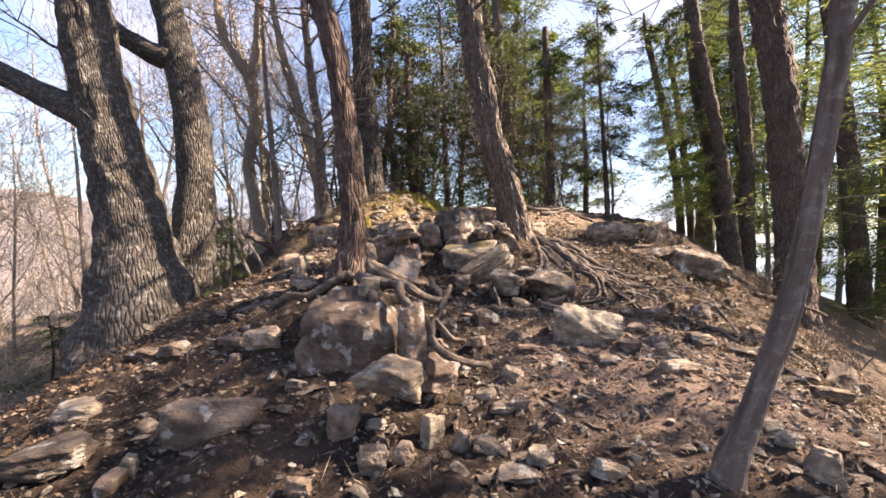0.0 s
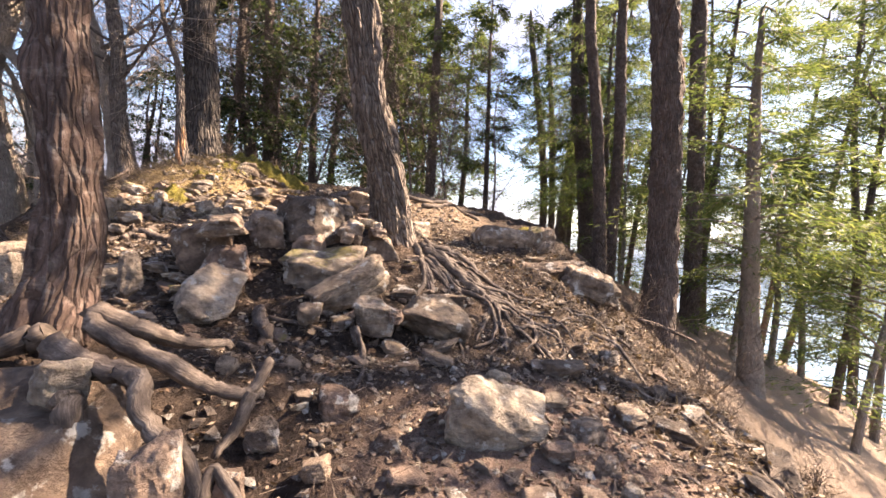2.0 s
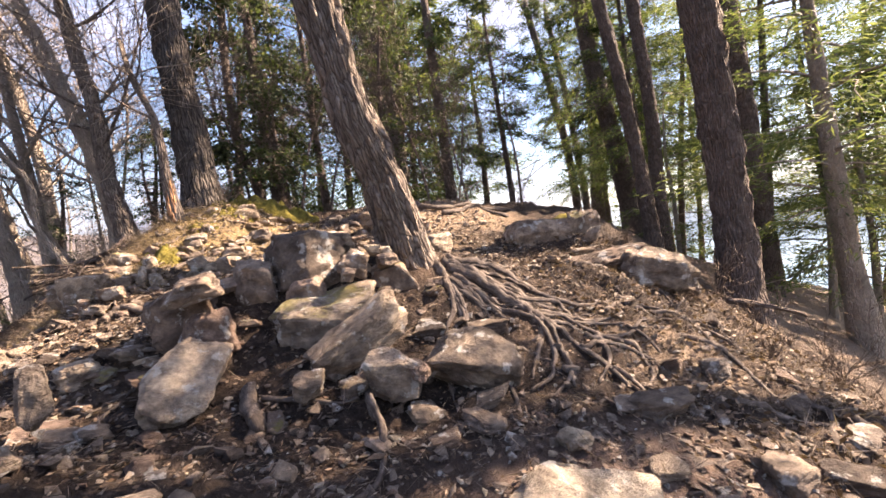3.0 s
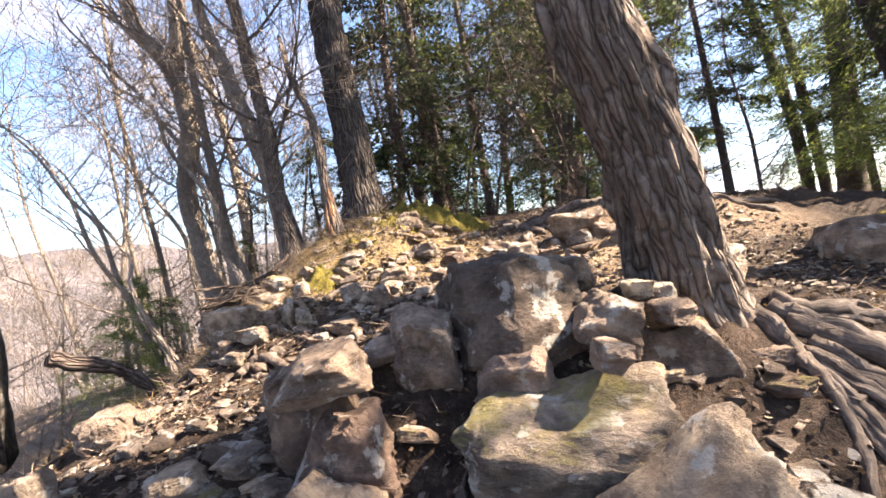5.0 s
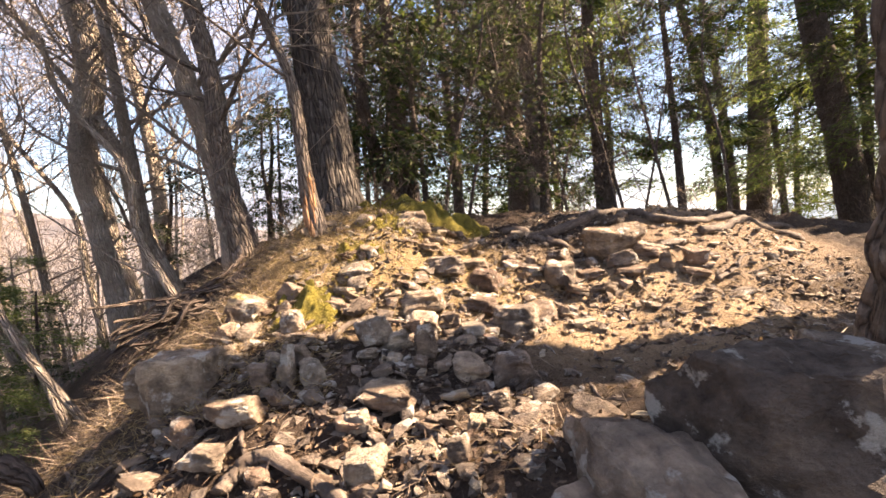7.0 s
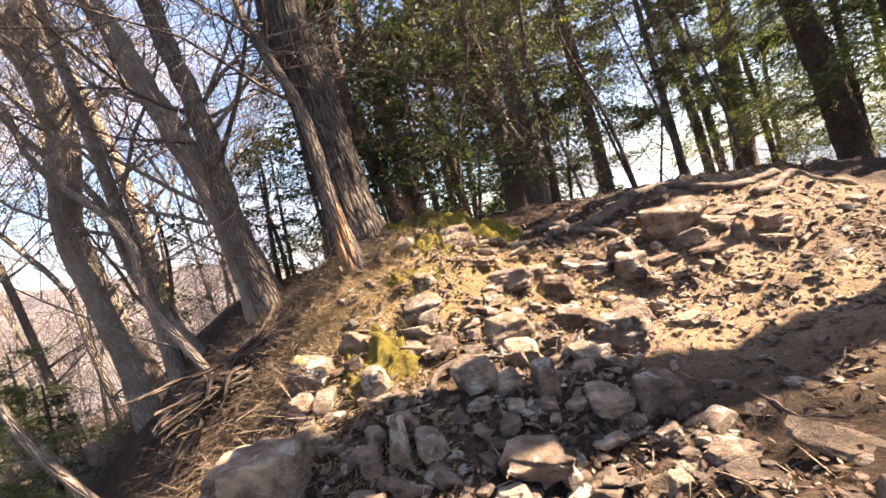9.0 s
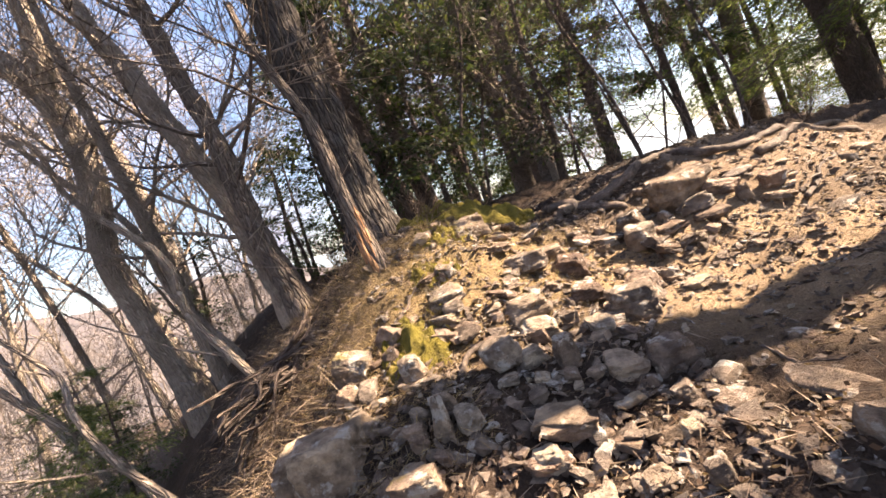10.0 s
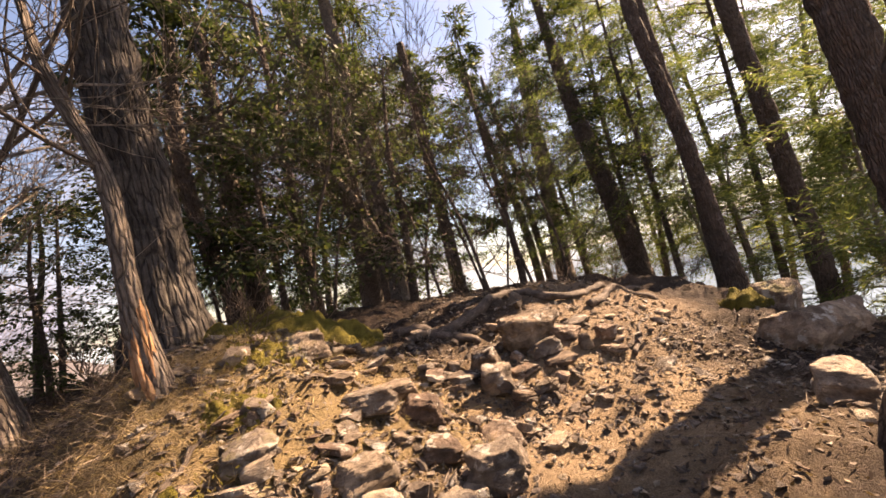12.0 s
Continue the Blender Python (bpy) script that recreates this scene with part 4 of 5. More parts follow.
rock(-0.05, 2.49, 0.17, 0.12, 0.26, 40, "pale", tip=(-2, -2), sink=0.3)
rock(0.13, 2.40, 0.13, 0.10, 0.17, -0, "pale", tip=(8, 8), sink=0.3)
rock(-0.36, 2.22, 0.23, 0.18, 0.19, -0, "grey", tip=(3, -7), sink=0.3)
rock(-0.20, 2.27, 0.15, 0.11, 0.15, -0, "grey", tip=(-2, -7), sink=0.3)
rock(-0.71, 2.10, 0.17, 0.13, 0.10, -0, "grey", tip=(-7, -2), sink=0.3)
rock(0.39, 2.10, 0.25, 0.19, 0.08, -0, "grey", tip=(3, -7), sink=0.3)
rock(0.26, 2.32, 0.18, 0.14, 0.12, -0, "grey", tip=(-12, 8), sink=0.3)
rock(0.52, 2.18, 0.17, 0.13, 0.11, -0, "pale", tip=(3, 8), sink=0.3)
rock(0.82, 2.03, 0.19, 0.14, 0.11, -0, "grey", tip=(-12, 8), sink=0.3)
rock(-1.55, 3.52, 0.28, 0.21, 0.19, -0, "pale", tip=(3, 3), sink=0.3)
rock(-2.33, 3.61, 0.29, 0.22, 0.19, -0, "grey", tip=(-12, -12), sink=0.3)
rock(-2.65, 3.71, 0.40, 0.30, 0.12, -0, "dark", tip=(-7, 8), sink=0.3)
rock(-2.56, 2.93, 0.39, 0.29, 0.14, -0, "pale", tip=(-2, -4), sink=0.3)
rock(-1.78, 2.37, 0.13, 0.10, 0.13, -0, "pale", tip=(3, 3), sink=0.3)
rock(1.80, 1.95, 0.18, 0.14, 0.20, -40, "pale", tip=(-7, 3), sink=0.3)
rock(1.82, 2.16, 0.16, 0.12, 0.09, -0, "pale", tip=(3, 3), sink=0.3)
rock(-1.09, 3.08, 0.15, 0.11, 0.10, -0, "grey", tip=(-12, 3), sink=0.3)
rock(-1.83, 3.63, 0.27, 0.20, 0.11, -0, "grey", tip=(3, 8), sink=0.3)
rock(0.40, 2.65, 0.21, 0.16, 0.07, -0, "grey", tip=(3, 3), sink=0.3)
rock(0.51, 2.65, 0.14, 0.11, 0.12, -0, "pale", tip=(3, -7), sink=0.3)
rock(0.26, 6.29, 0.6, 0.54, 0.63, 30, "dark", tip=(-8, 5), sink=0.09, shape=7, z=1.51)
rock(-0.17, 6.28, 0.42, 0.44, 0.43, -5, "grey", tip=(8, 3), sink=0.14, z=1.51)
rock(0.22, 6.05, 0.40, 0.30, 0.26, -5, "pale", tip=(10, -9), sink=0.23, shape=2, z=1.5)
rock(0.4, 5.87, 0.78, 0.5, 0.44, -5, "mossy", tip=(12, -8), sink=0.13, shape=9, z=1.2)
rock(0.62, 5.5, 0.8, 0.34, 0.28, 3, "grey", tip=(14, -28), sink=0.3, shape=5, z=1.2)
rock(-0.68, 6.15, 0.69, 0.45, 0.56, -5, "dark", tip=(0, -14), sink=0.11, shape=7, z=1.22)
rock(-0.50, 5.89, 0.47, 0.35, 0.36, -5, "grey", tip=(0, -7), sink=0.17, z=1.25)
rock(-0.51, 5.5, 0.4, 0.8, 0.3, 3, "pale", tip=(24, 14), sink=0.3, shape=9, z=1.1)
rock(1.38, 5.22, 0.72, 0.5, 0.34, -18, "dark", tip=(24, 22), sink=0.2, shape=8, z=0.92)
rock(0.79, 5.13, 0.36, 0.30, 0.39, -5, "grey", tip=(1, 3), sink=0.16, z=0.91)
rock(0.27, 5.18, 0.19, 0.20, 0.17, -5, "grey", tip=(12, -2), sink=0.36, z=1.05)
rock(0.98, 6.27, 0.39, 0.30, 0.44, -5, "mossy", tip=(-1, -12), sink=0.14, z=1.35)
rock(1.33, 6.12, 0.47, 0.30, 0.22, -5, "dark", tip=(-1, -5), sink=0.28, z=1.18)
rock(1.65, 5.72, 0.35, 0.30, 0.17, -5, "dark", tip=(-7, -7), sink=0.35, z=1.08)
rock(0.71, 6.36, 0.22, 0.15, 0.25, -5, "pale", tip=(-2, -9), sink=0.24, z=1.56)
rock(1.33, 6.31, 0.28, 0.15, 0.18, -5, "mossy", tip=(8, -7), sink=0.33, z=1.43)
rock(0.95, 5.01, 0.14, 0.15, 0.13, -5, "grey", tip=(3, -12), sink=0.45, z=1.09)
rock(3.25, 7.92, 1.09, 0.60, 0.63, -5, "grey", tip=(-12, -2), sink=0.09, shape=1, z=1.44)
rock(4.48, 8.71, 0.76, 0.60, 0.84, -5, "mossy", tip=(8, -7), sink=0.07, z=1.31)
rock(3.57, 7.13, 1.30, 0.70, 0.42, -5, "dark", tip=(3, -9), sink=0.14, z=1.19)
rock(4.18, 6.71, 0.93, 0.70, 0.56, -5, "dark", tip=(3, 8), sink=0.11, z=1.0)
rock(-0.80, 4.63, 0.14, 0.10, 0.28, -5, "grey", tip=(-12, -2), sink=0.22, z=1.33)
rock(-1.38, 5.99, 0.33, 0.25, 0.23, -5, "grey", tip=(-7, -12), sink=0.27, z=1.12)
rock(-2.15, 7.58, 0.41, 0.35, 0.48, -5, "grey", tip=(2, 6), sink=0.12, z=1.46)
rock(-2.38, 6.61, 0.47, 0.35, 0.38, -5, "grey", tip=(3, -12), sink=0.16, z=1.06)
rock(-1.97, 6.35, 0.20, 0.15, 0.21, -5, "grey", tip=(3, -7), sink=0.28, z=1.13)
rock(-1.99, 7.29, 0.32, 0.24, 0.26, -5, "mossy", tip=(8, -12), sink=0.23, z=1.22)
rock(-1.69, 7.27, 0.27, 0.20, 0.25, -5, "grey", tip=(-7, 8), sink=0.24, z=1.38)
rock(-1.40, 7.40, 0.17, 0.13, 0.17, -5, "pale", tip=(-7, 3), sink=0.3)
rock(0.64, 6.07, 0.26, 0.35, 0.24, -0, "grey", tip=(0, 25), sink=0.25, z=1.71)
rock(0.58, 5.83, 0.13, 0.25, 0.12, -0, "pale", tip=(-2, -2), sink=0.49, z=1.69)
rock(0.82, 6.25, 0.14, 0.15, 0.12, -0, "pale", tip=(-7, 1), sink=0.49, z=1.85)
rock(0.93, 6.24, 0.11, 0.12, 0.11, -0, "pale", tip=(3, -7), sink=0.54, z=1.83)
rock(0.93, 6.16, 0.20, 0.20, 0.13, -0, "grey", tip=(-7, -7), sink=0.46, z=1.75)
rock(0.55, 6.41, 0.22, 0.30, 0.21, -0, "grey", tip=(-2, 3), sink=0.29, z=1.9)
rock(-1.14, 7.10, 0.20, 0.15, 0.12, -6, "pale", tip=(-7, -7), sink=0.3, shape=2)
rock(-0.99, 7.20, 0.30, 0.22, 0.14, -6, "grey", tip=(-7, -2), sink=0.3, shape=4)
rock(-1.05, 6.80, 0.19, 0.14, 0.18, -6, "pale", tip=(8, -2), sink=0.3, shape=5)
rock(-1.70, 7.16, 0.28, 0.21, 0.17, -6, "mossy", tip=(-7, -2), sink=0.3, shape=3)
rock(-1.50, 7.51, 0.17, 0.13, 0.16, -6, "grey", tip=(3, -10), sink=0.3)
rock(-2.30, 7.67, 0.45, 0.40, 0.33, -6, "grey", tip=(-7, 3), sink=0.3)
rock(-1.78, 7.01, 0.23, 0.17, 0.11, -6, "grey", tip=(-12, 8), sink=0.3)
rock(-0.82, 6.79, 0.14, 0.11, 0.04, -6, "grey", tip=(8, -12), sink=0.3)
rock(-0.69, 6.63, 0.10, 0.07, 0.11, -6, "grey", tip=(-2, -7), sink=0.3)
rock(-0.54, 5.84, 0.42, 0.35, 0.18, -0, "grey", tip=(9, -10), sink=0.34, shape=2, z=1.69)
rock(-1.67, 7.40, 0.14, 0.11, 0.10, -6, "grey", tip=(8, 8), sink=0.3)
rock(-0.51, 7.02, 0.08, 0.06, 0.08, -6, "pale", tip=(-2, -7), sink=0.3)
rock(-0.80, 7.98, 0.32, 0.24, 0.12, -6, "pale", tip=(8, 8), sink=0.3)
rock(-1.95, 7.17, 0.15, 0.11, 0.14, -6, "mossy", tip=(-2, 8), sink=0.3)
rock(-1.63, 7.87, 0.21, 0.16, 0.20, -33, "pale", tip=(-7, -7), sink=0.3)
rock(-1.63, 7.79, 0.19, 0.14, 0.06, -28, "grey", tip=(-7, -7), sink=0.3)
rock(-1.53, 7.40, 0.12, 0.09, 0.27, -28, "grey", tip=(-12, -7), sink=0.3)
rock(-1.10, 7.76, 0.25, 0.19, 0.23, 7, "grey", tip=(-2, -12), sink=0.3)
rock(-0.96, 7.71, 0.21, 0.16, 0.13, -3, "pale", tip=(-2, -12), sink=0.3)
rock(-1.13, 7.61, 0.15, 0.11, 0.07, -33, "pale", tip=(-7, -12), sink=0.3)
rock(-0.79, 7.58, 0.17, 0.13, 0.25, 17, "grey", tip=(-2, -10), sink=0.3)
rock(-0.54, 7.47, 0.27, 0.20, 0.14, -18, "pale", tip=(8, 3), sink=0.3)
rock(-0.31, 7.45, 0.30, 0.22, 0.20, 2, "grey", tip=(3, -7), sink=0.3)
rock(-0.82, 7.49, 0.10, 0.08, 0.08, -28, "grey", tip=(-2, 3), sink=0.3)
rock(-0.70, 7.48, 0.13, 0.09, 0.07, 12, "pale", tip=(-2, -12), sink=0.3)
rock(-1.02, 7.46, 0.11, 0.08, 0.06, -33, "pale", tip=(-7, -4), sink=0.3)
rock(-1.12, 7.40, 0.11, 0.08, 0.05, 2, "grey", tip=(-2, 3), sink=0.3)
rock(-1.00, 7.24, 0.32, 0.24, 0.10, -28, "grey", tip=(-2, -2), sink=0.3)
rock(-1.13, 7.11, 0.24, 0.18, 0.10, 17, "grey", tip=(3, 8), sink=0.3)
rock(-0.43, 7.19, 0.13, 0.10, 0.11, -8, "grey", tip=(-12, -12), sink=0.3)
rock(-0.65, 7.29, 0.18, 0.13, 0.06, -3, "pale", tip=(-12, -7), sink=0.3)
rock(-0.59, 6.93, 0.11, 0.08, 0.12, 12, "pale", tip=(8, 8), sink=0.3)
rock(-1.66, 7.36, 0.12, 0.09, 0.11, -13, "grey", tip=(3, 3), sink=0.3)
rock(-1.64, 7.53, 0.13, 0.09, 0.09, -13, "grey", tip=(-7, 3), sink=0.3)
rock(-2.07, 7.94, 0.17, 0.13, 0.17, -23, "grey", tip=(-2, 3), sink=0.3)
rock(-1.93, 7.67, 0.12, 0.09, 0.10, 17, "grey", tip=(-12, 3), sink=0.3)
rock(-2.25, 7.64, 0.37, 0.28, 0.35, 7, "grey", tip=(8, -7), sink=0.3)
rock(-1.72, 7.27, 0.15, 0.11, 0.05, -33, "pale", tip=(-7, -7), sink=0.3)
rock(-0.33, 7.02, 0.22, 0.16, 0.12, 7, "grey", tip=(8, -12), sink=0.3)
rock(-1.77, 7.51, 0.12, 0.09, 0.05, 7, "grey", tip=(-12, -12), sink=0.3)
rock(-1.56, 7.26, 0.10, 0.07, 0.10, -23, "grey", tip=(3, 8), sink=0.3)
rock(-0.75, 7.07, 0.08, 0.06, 0.06, -28, "grey", tip=(-2, 3), sink=0.3)
rock(-0.79, 7.00, 0.06, 0.05, 0.02, -23, "grey", tip=(-12, 3), sink=0.3)
rock(-0.57, 8.70, 0.33, 0.25, 0.19, -13, "grey", tip=(-7, 0), sink=0.3)
rock(-0.27, 8.66, 0.33, 0.25, 0.19, -28, "dark", tip=(3, 8), sink=0.3)
rock(-0.33, 9.05, 0.39, 0.29, 0.16, -3, "grey", tip=(3, 3), sink=0.3)
rock(0.55, 9.10, 0.33, 0.24, 0.29, -38, "dark", tip=(8, -10), sink=0.3)
rock(0.48, 8.84, 0.26, 0.19, 0.25, 27, "grey", tip=(8, -7), sink=0.3)
rock(0.81, 8.91, 0.24, 0.18, 0.08, 2, "dark", tip=(8, -12), sink=0.3)
rock(0.56, 8.63, 0.18, 0.13, 0.08, 2, "dark", tip=(3, 8), sink=0.3)
rock(1.18, 9.25, 0.62, 0.46, 0.38, -8, "dark", tip=(-2, -7), sink=0.3)
rock(1.14, 9.02, 0.32, 0.24, 0.18, -33, "grey", tip=(-7, -12), sink=0.3)
rock(1.49, 9.09, 0.33, 0.25, 0.17, 27, "grey", tip=(11, 8), sink=0.3)
rock(1.79, 8.89, 0.22, 0.16, 0.19, 7, "grey", tip=(3, -2), sink=0.3)
rock(1.69, 8.73, 0.25, 0.19, 0.08, -23, "grey", tip=(-7, 8), sink=0.3)
rock(1.49, 8.86, 0.12, 0.09, 0.16, -13, "grey", tip=(-7, 0), sink=0.3)
rock(1.78, 9.24, 0.32, 0.24, 0.10, 22, "grey", tip=(6, -7), sink=0.3)
rock(-0.86, 9.32, 0.36, 0.27, 0.24, 22, "mossy", tip=(-12, 8), sink=0.3)
rock(-0.81, 8.16, 0.31, 0.23, 0.16, 17, "grey", tip=(3, -2), sink=0.3)
rock(-0.60, 7.97, 0.14, 0.10, 0.14, -3, "grey", tip=(-7, -2), sink=0.3)
rock(-0.34, 8.24, 0.23, 0.17, 0.14, -8, "dark", tip=(3, 8), sink=0.3)
rock(-0.14, 8.00, 0.35, 0.26, 0.24, -8, "grey", tip=(-2, 3), sink=0.3)
rock(-0.83, 7.91, 0.15, 0.11, 0.14, -33, "grey", tip=(-7, -7), sink=0.3)
rock(-1.29, 8.40, 0.28, 0.21, 0.13, 2, "mossy", tip=(8, -12), sink=0.3)
rock(-1.36, 8.28, 0.26, 0.20, 0.08, -38, "mossy", tip=(-12, -2), sink=0.3)
rock(-2.05, 8.20, 0.33, 0.24, 0.25, -18, "mossy", tip=(3, 8), sink=0.3)
rock(-0.48, 7.90, 0.18, 0.14, 0.08, 17, "grey", tip=(8, -7), sink=0.3)
rock(1.14, 8.86, 0.33, 0.25, 0.10, -38, "dark", tip=(8, -7), sink=0.3)
rock(0.81, 8.65, 0.27, 0.20, 0.09, 22, "dark", tip=(-12, 8), sink=0.3)
rock(1.78, 8.36, 0.28, 0.21, 0.09, 12, "dark", tip=(-2, -12), sink=0.3)
rock(0.03, 7.48, 0.10, 0.07, 0.04, 22, "grey", tip=(-2, 8), sink=0.3)
rock(0.28, 7.29, 0.18, 0.13, 0.06, -18, "dark", tip=(8, -2), sink=0.3)
rock(-0.11, 6.79, 0.17, 0.40, 0.05, -3, "grey", tip=(-2, -12), sink=0.3)
rock(1.64, 7.16, 0.46, 0.32, 0.3, 20, "pale", tip=(4, -8), sink=0.3)

# ---- roots and sticks ----


def root_line(line, at, seed):
    l = smooth_line(line, max(14, 9 * len(line)))
    rnd = random.Random(seed)
    for row in l:
        g = ground(row[0], row[1])
        row[2] = max(row[2] + 0.3 * row[3], g + 0.25 * row[3]) + rnd.gauss(0, 0.05 * row[3])
        wob = noise.noise_vector(Vector((row[0], row[1], seed)) * 3.7)
        row[:2] += (0.035 * wob.x + rnd.gauss(0, 0.1 * row[3]), 0.035 * wob.y + rnd.gauss(0, 0.1 * row[3]))
    l[-1, 2] -= 1.2 * l[-1, 3]
    t = Tubes()
    t.add(l[:, :3] - np.array(at), l[:, 3] * np.array([1 + 0.22 * noise.noise(Vector(row[:3]) * 5.5) for row in l]), 10, 0.5, 0.0035, 6)
    return t


def root(tree, line, mat=M_ROOT):
    """An exposed root of a tree along (x, y, z, radius)."""
    part("root", root_line(line, tree.location, int(line[0][0] * 100) + len(line)).mesh("root", mat), tree, "bare weathered root")


def branch(name, line, label):
    ob = new(name, root_line(line, line[0][:3], 7).mesh(name, M_BARK_DARK if "log" in name else M_ROOT))
    ob.location = line[0][:3]
    tagged(ob, label, name.replace("_", " "))


root(leaning_tree, [(1.52, 6.52, 1.63, 0.050), (1.81, 6.36, 1.45, 0.043), (2.08, 6.12, 1.24, 0.037), (2.18, 5.80, 1.08, 0.030), (2.33, 5.41, 0.91, 0.023), (2.40, 5.11, 0.81, 0.017), (2.39, 4.83, 0.74, 0.010)])
root(leaning_tree, [(1.55, 6.42, 1.57, 0.050), (1.89, 6.17, 1.32, 0.042), (2.10, 5.94, 1.15, 0.034), (2.20, 5.67, 1.02, 0.026), (2.15, 5.33, 0.90, 0.018), (2.02, 4.99, 0.81, 0.010)])
root(leaning_tree, [(1.56, 6.57, 1.65, 0.050), (2.02, 6.52, 1.46, 0.040), (2.32, 6.28, 1.27, 0.030), (2.73, 6.03, 1.10, 0.020), (3.11, 6.10, 1.08, 0.010)])
root(leaning_tree, [(2.10, 5.94, 1.15, 0.026), (2.44, 5.83, 1.06, 0.023), (2.60, 5.55, 0.93, 0.020), (2.81, 5.39, 0.86, 0.016), (2.70, 5.10, 0.78, 0.013), (2.49, 4.83, 0.73, 0.010)])
root(leaning_tree, [(2.12, 5.83, 1.10, 0.026), (2.09, 5.42, 0.94, 0.021), (1.94, 5.15, 0.86, 0.015), (1.70, 4.98, 0.84, 0.010)])
root(leaning_tree, [(2.20, 5.78, 1.06, 0.026), (1.93, 5.35, 0.93, 0.018), (1.77, 5.12, 0.87, 0.010)])
root(leaning_tree, [(2.33, 5.41, 0.91, 0.026), (2.63, 5.40, 0.88, 0.021), (2.78, 5.22, 0.80, 0.015), (2.78, 5.05, 0.76, 0.010)])
root(leaning_tree, [(2.08, 6.12, 1.24, 0.026), (2.51, 6.09, 1.15, 0.022), (2.52, 5.77, 1.02, 0.018), (2.97, 5.65, 0.93, 0.014), (2.95, 5.30, 0.81, 0.010)])
root(leaning_tree, [(2.40, 5.11, 0.81, 0.026), (2.43, 4.99, 0.78, 0.018), (2.43, 4.80, 0.73, 0.010)])
root(leaning_tree, [(2.15, 5.33, 0.90, 0.026), (2.08, 5.13, 0.85, 0.018), (1.81, 4.88, 0.80, 0.010)])
root(leaning_tree, [(2.44, 5.50, 0.93, 0.026), (2.86, 5.54, 0.90, 0.018), (3.20, 5.71, 0.92, 0.010)])
root(leaning_tree, [(2.44, 5.83, 1.06, 0.026), (2.68, 5.77, 1.00, 0.018), (3.07, 5.83, 0.98, 0.010)])
root(leaning_tree, [(1.43, 6.45, 1.62, 0.050), (1.47, 6.19, 1.42, 0.037), (1.52, 5.96, 1.25, 0.023), (1.52, 5.83, 1.17, 0.010)])
root(leaning_tree, [(2.60, 5.55, 0.93, 0.026), (2.46, 5.23, 0.84, 0.018), (2.18, 4.98, 0.80, 0.010)])
root(root_tree, [(-0.83, 3.90, 1.23, 0.055), (-1.00, 3.90, 1.16, 0.048), (-1.30, 3.95, 0.99, 0.040), (-1.71, 4.05, 0.83, 0.033), (-2.02, 4.15, 0.69, 0.025)])
root(root_tree, [(-0.75, 3.80, 1.21, 0.050), (-0.56, 3.62, 1.17, 0.046), (-0.37, 3.50, 1.16, 0.042), (-0.31, 3.40, 1.06, 0.038), (-0.13, 3.28, 0.92, 0.034), (-0.05, 3.20, 0.77, 0.030), (0.11, 3.10, 0.66, 0.026), (0.39, 3.12, 0.61, 0.022)])
root(root_tree, [(-0.69, 3.90, 1.30, 0.045), (-0.39, 3.75, 1.17, 0.039), (-0.17, 3.70, 1.05, 0.033), (0.01, 3.70, 1.02, 0.026), (0.09, 3.80, 1.15, 0.020)])
root(root_tree, [(-0.69, 3.95, 1.34, 0.050), (-0.47, 3.95, 1.24, 0.040), (-0.31, 4.00, 1.17, 0.030), (-0.12, 4.10, 1.14, 0.020)])
root(root_tree, [(0.01, 3.70, 1.02, 0.030), (-0.03, 3.60, 0.89, 0.022), (-0.09, 3.50, 0.86, 0.015)])
root(root_tree, [(-0.68, 3.75, 1.18, 0.050), (-0.62, 3.60, 1.12, 0.045), (-0.56, 3.45, 1.06, 0.040)])
root(root_tree, [(-0.07, 3.22, 0.82, 0.025), (-0.03, 3.30, 0.91, 0.021), (0.09, 3.20, 0.80, 0.016), (0.19, 3.30, 0.76, 0.012)])
branch("looped_root", [(0.64, 5.00, 1.00, 0.025), (0.68, 4.80, 0.80, 0.022), (0.65, 4.55, 0.57, 0.019), (0.55, 4.40, 0.35, 0.017), (0.44, 4.30, 0.27, 0.014)], "curved bare root arching over the soil")
branch("broken_branch", [(-0.13, 5.44, 1.02, 0.050), (-0.08, 5.27, 0.97, 0.050), (-0.02, 5.09, 0.92, 0.050)], "thick bleached broken root end on the soil")
branch("broken_branch", [(0.59, 5.38, 1.00, 0.022), (0.63, 5.16, 0.92, 0.026), (0.66, 4.99, 0.88, 0.030)], "pale bent root on the soil")
branch("fallen_stick", [(-0.03, 5.33, 0.99, 0.018), (0.21, 5.24, 0.96, 0.015), (0.43, 5.16, 0.92, 0.013), (0.55, 5.19, 0.93, 0.010)], "thin fallen stick among stones")
branch("fallen_stick", [(-0.65, 7.87, 1.80, 0.022), (-0.35, 7.95, 1.76, 0.019), (-0.11, 8.04, 1.73, 0.017), (0.03, 7.97, 1.69, 0.014)], "pale fallen stick on the trail")
branch("crest_root", [(0.34, 10.42, 2.35, 0.070), (0.74, 10.04, 2.33, 0.065), (1.30, 10.11, 2.48, 0.060), (1.82, 10.32, 2.57, 0.055), (2.09, 9.79, 2.44, 0.050), (2.75, 9.81, 2.38, 0.045), (3.93, 10.09, 2.23, 0.040)], "long grey root crossing the crest")
branch("crest_root", [(0.32, 10.56, 2.38, 0.050), (0.59, 10.05, 2.30, 0.040), (0.85, 9.62, 2.23, 0.030)], "grey root under the moss bank")
branch("crest_root", [(2.29, 9.48, 2.30, 0.050), (2.98, 9.67, 2.28, 0.045), (3.57, 9.60, 2.14, 0.040)], "grey root on the crest")
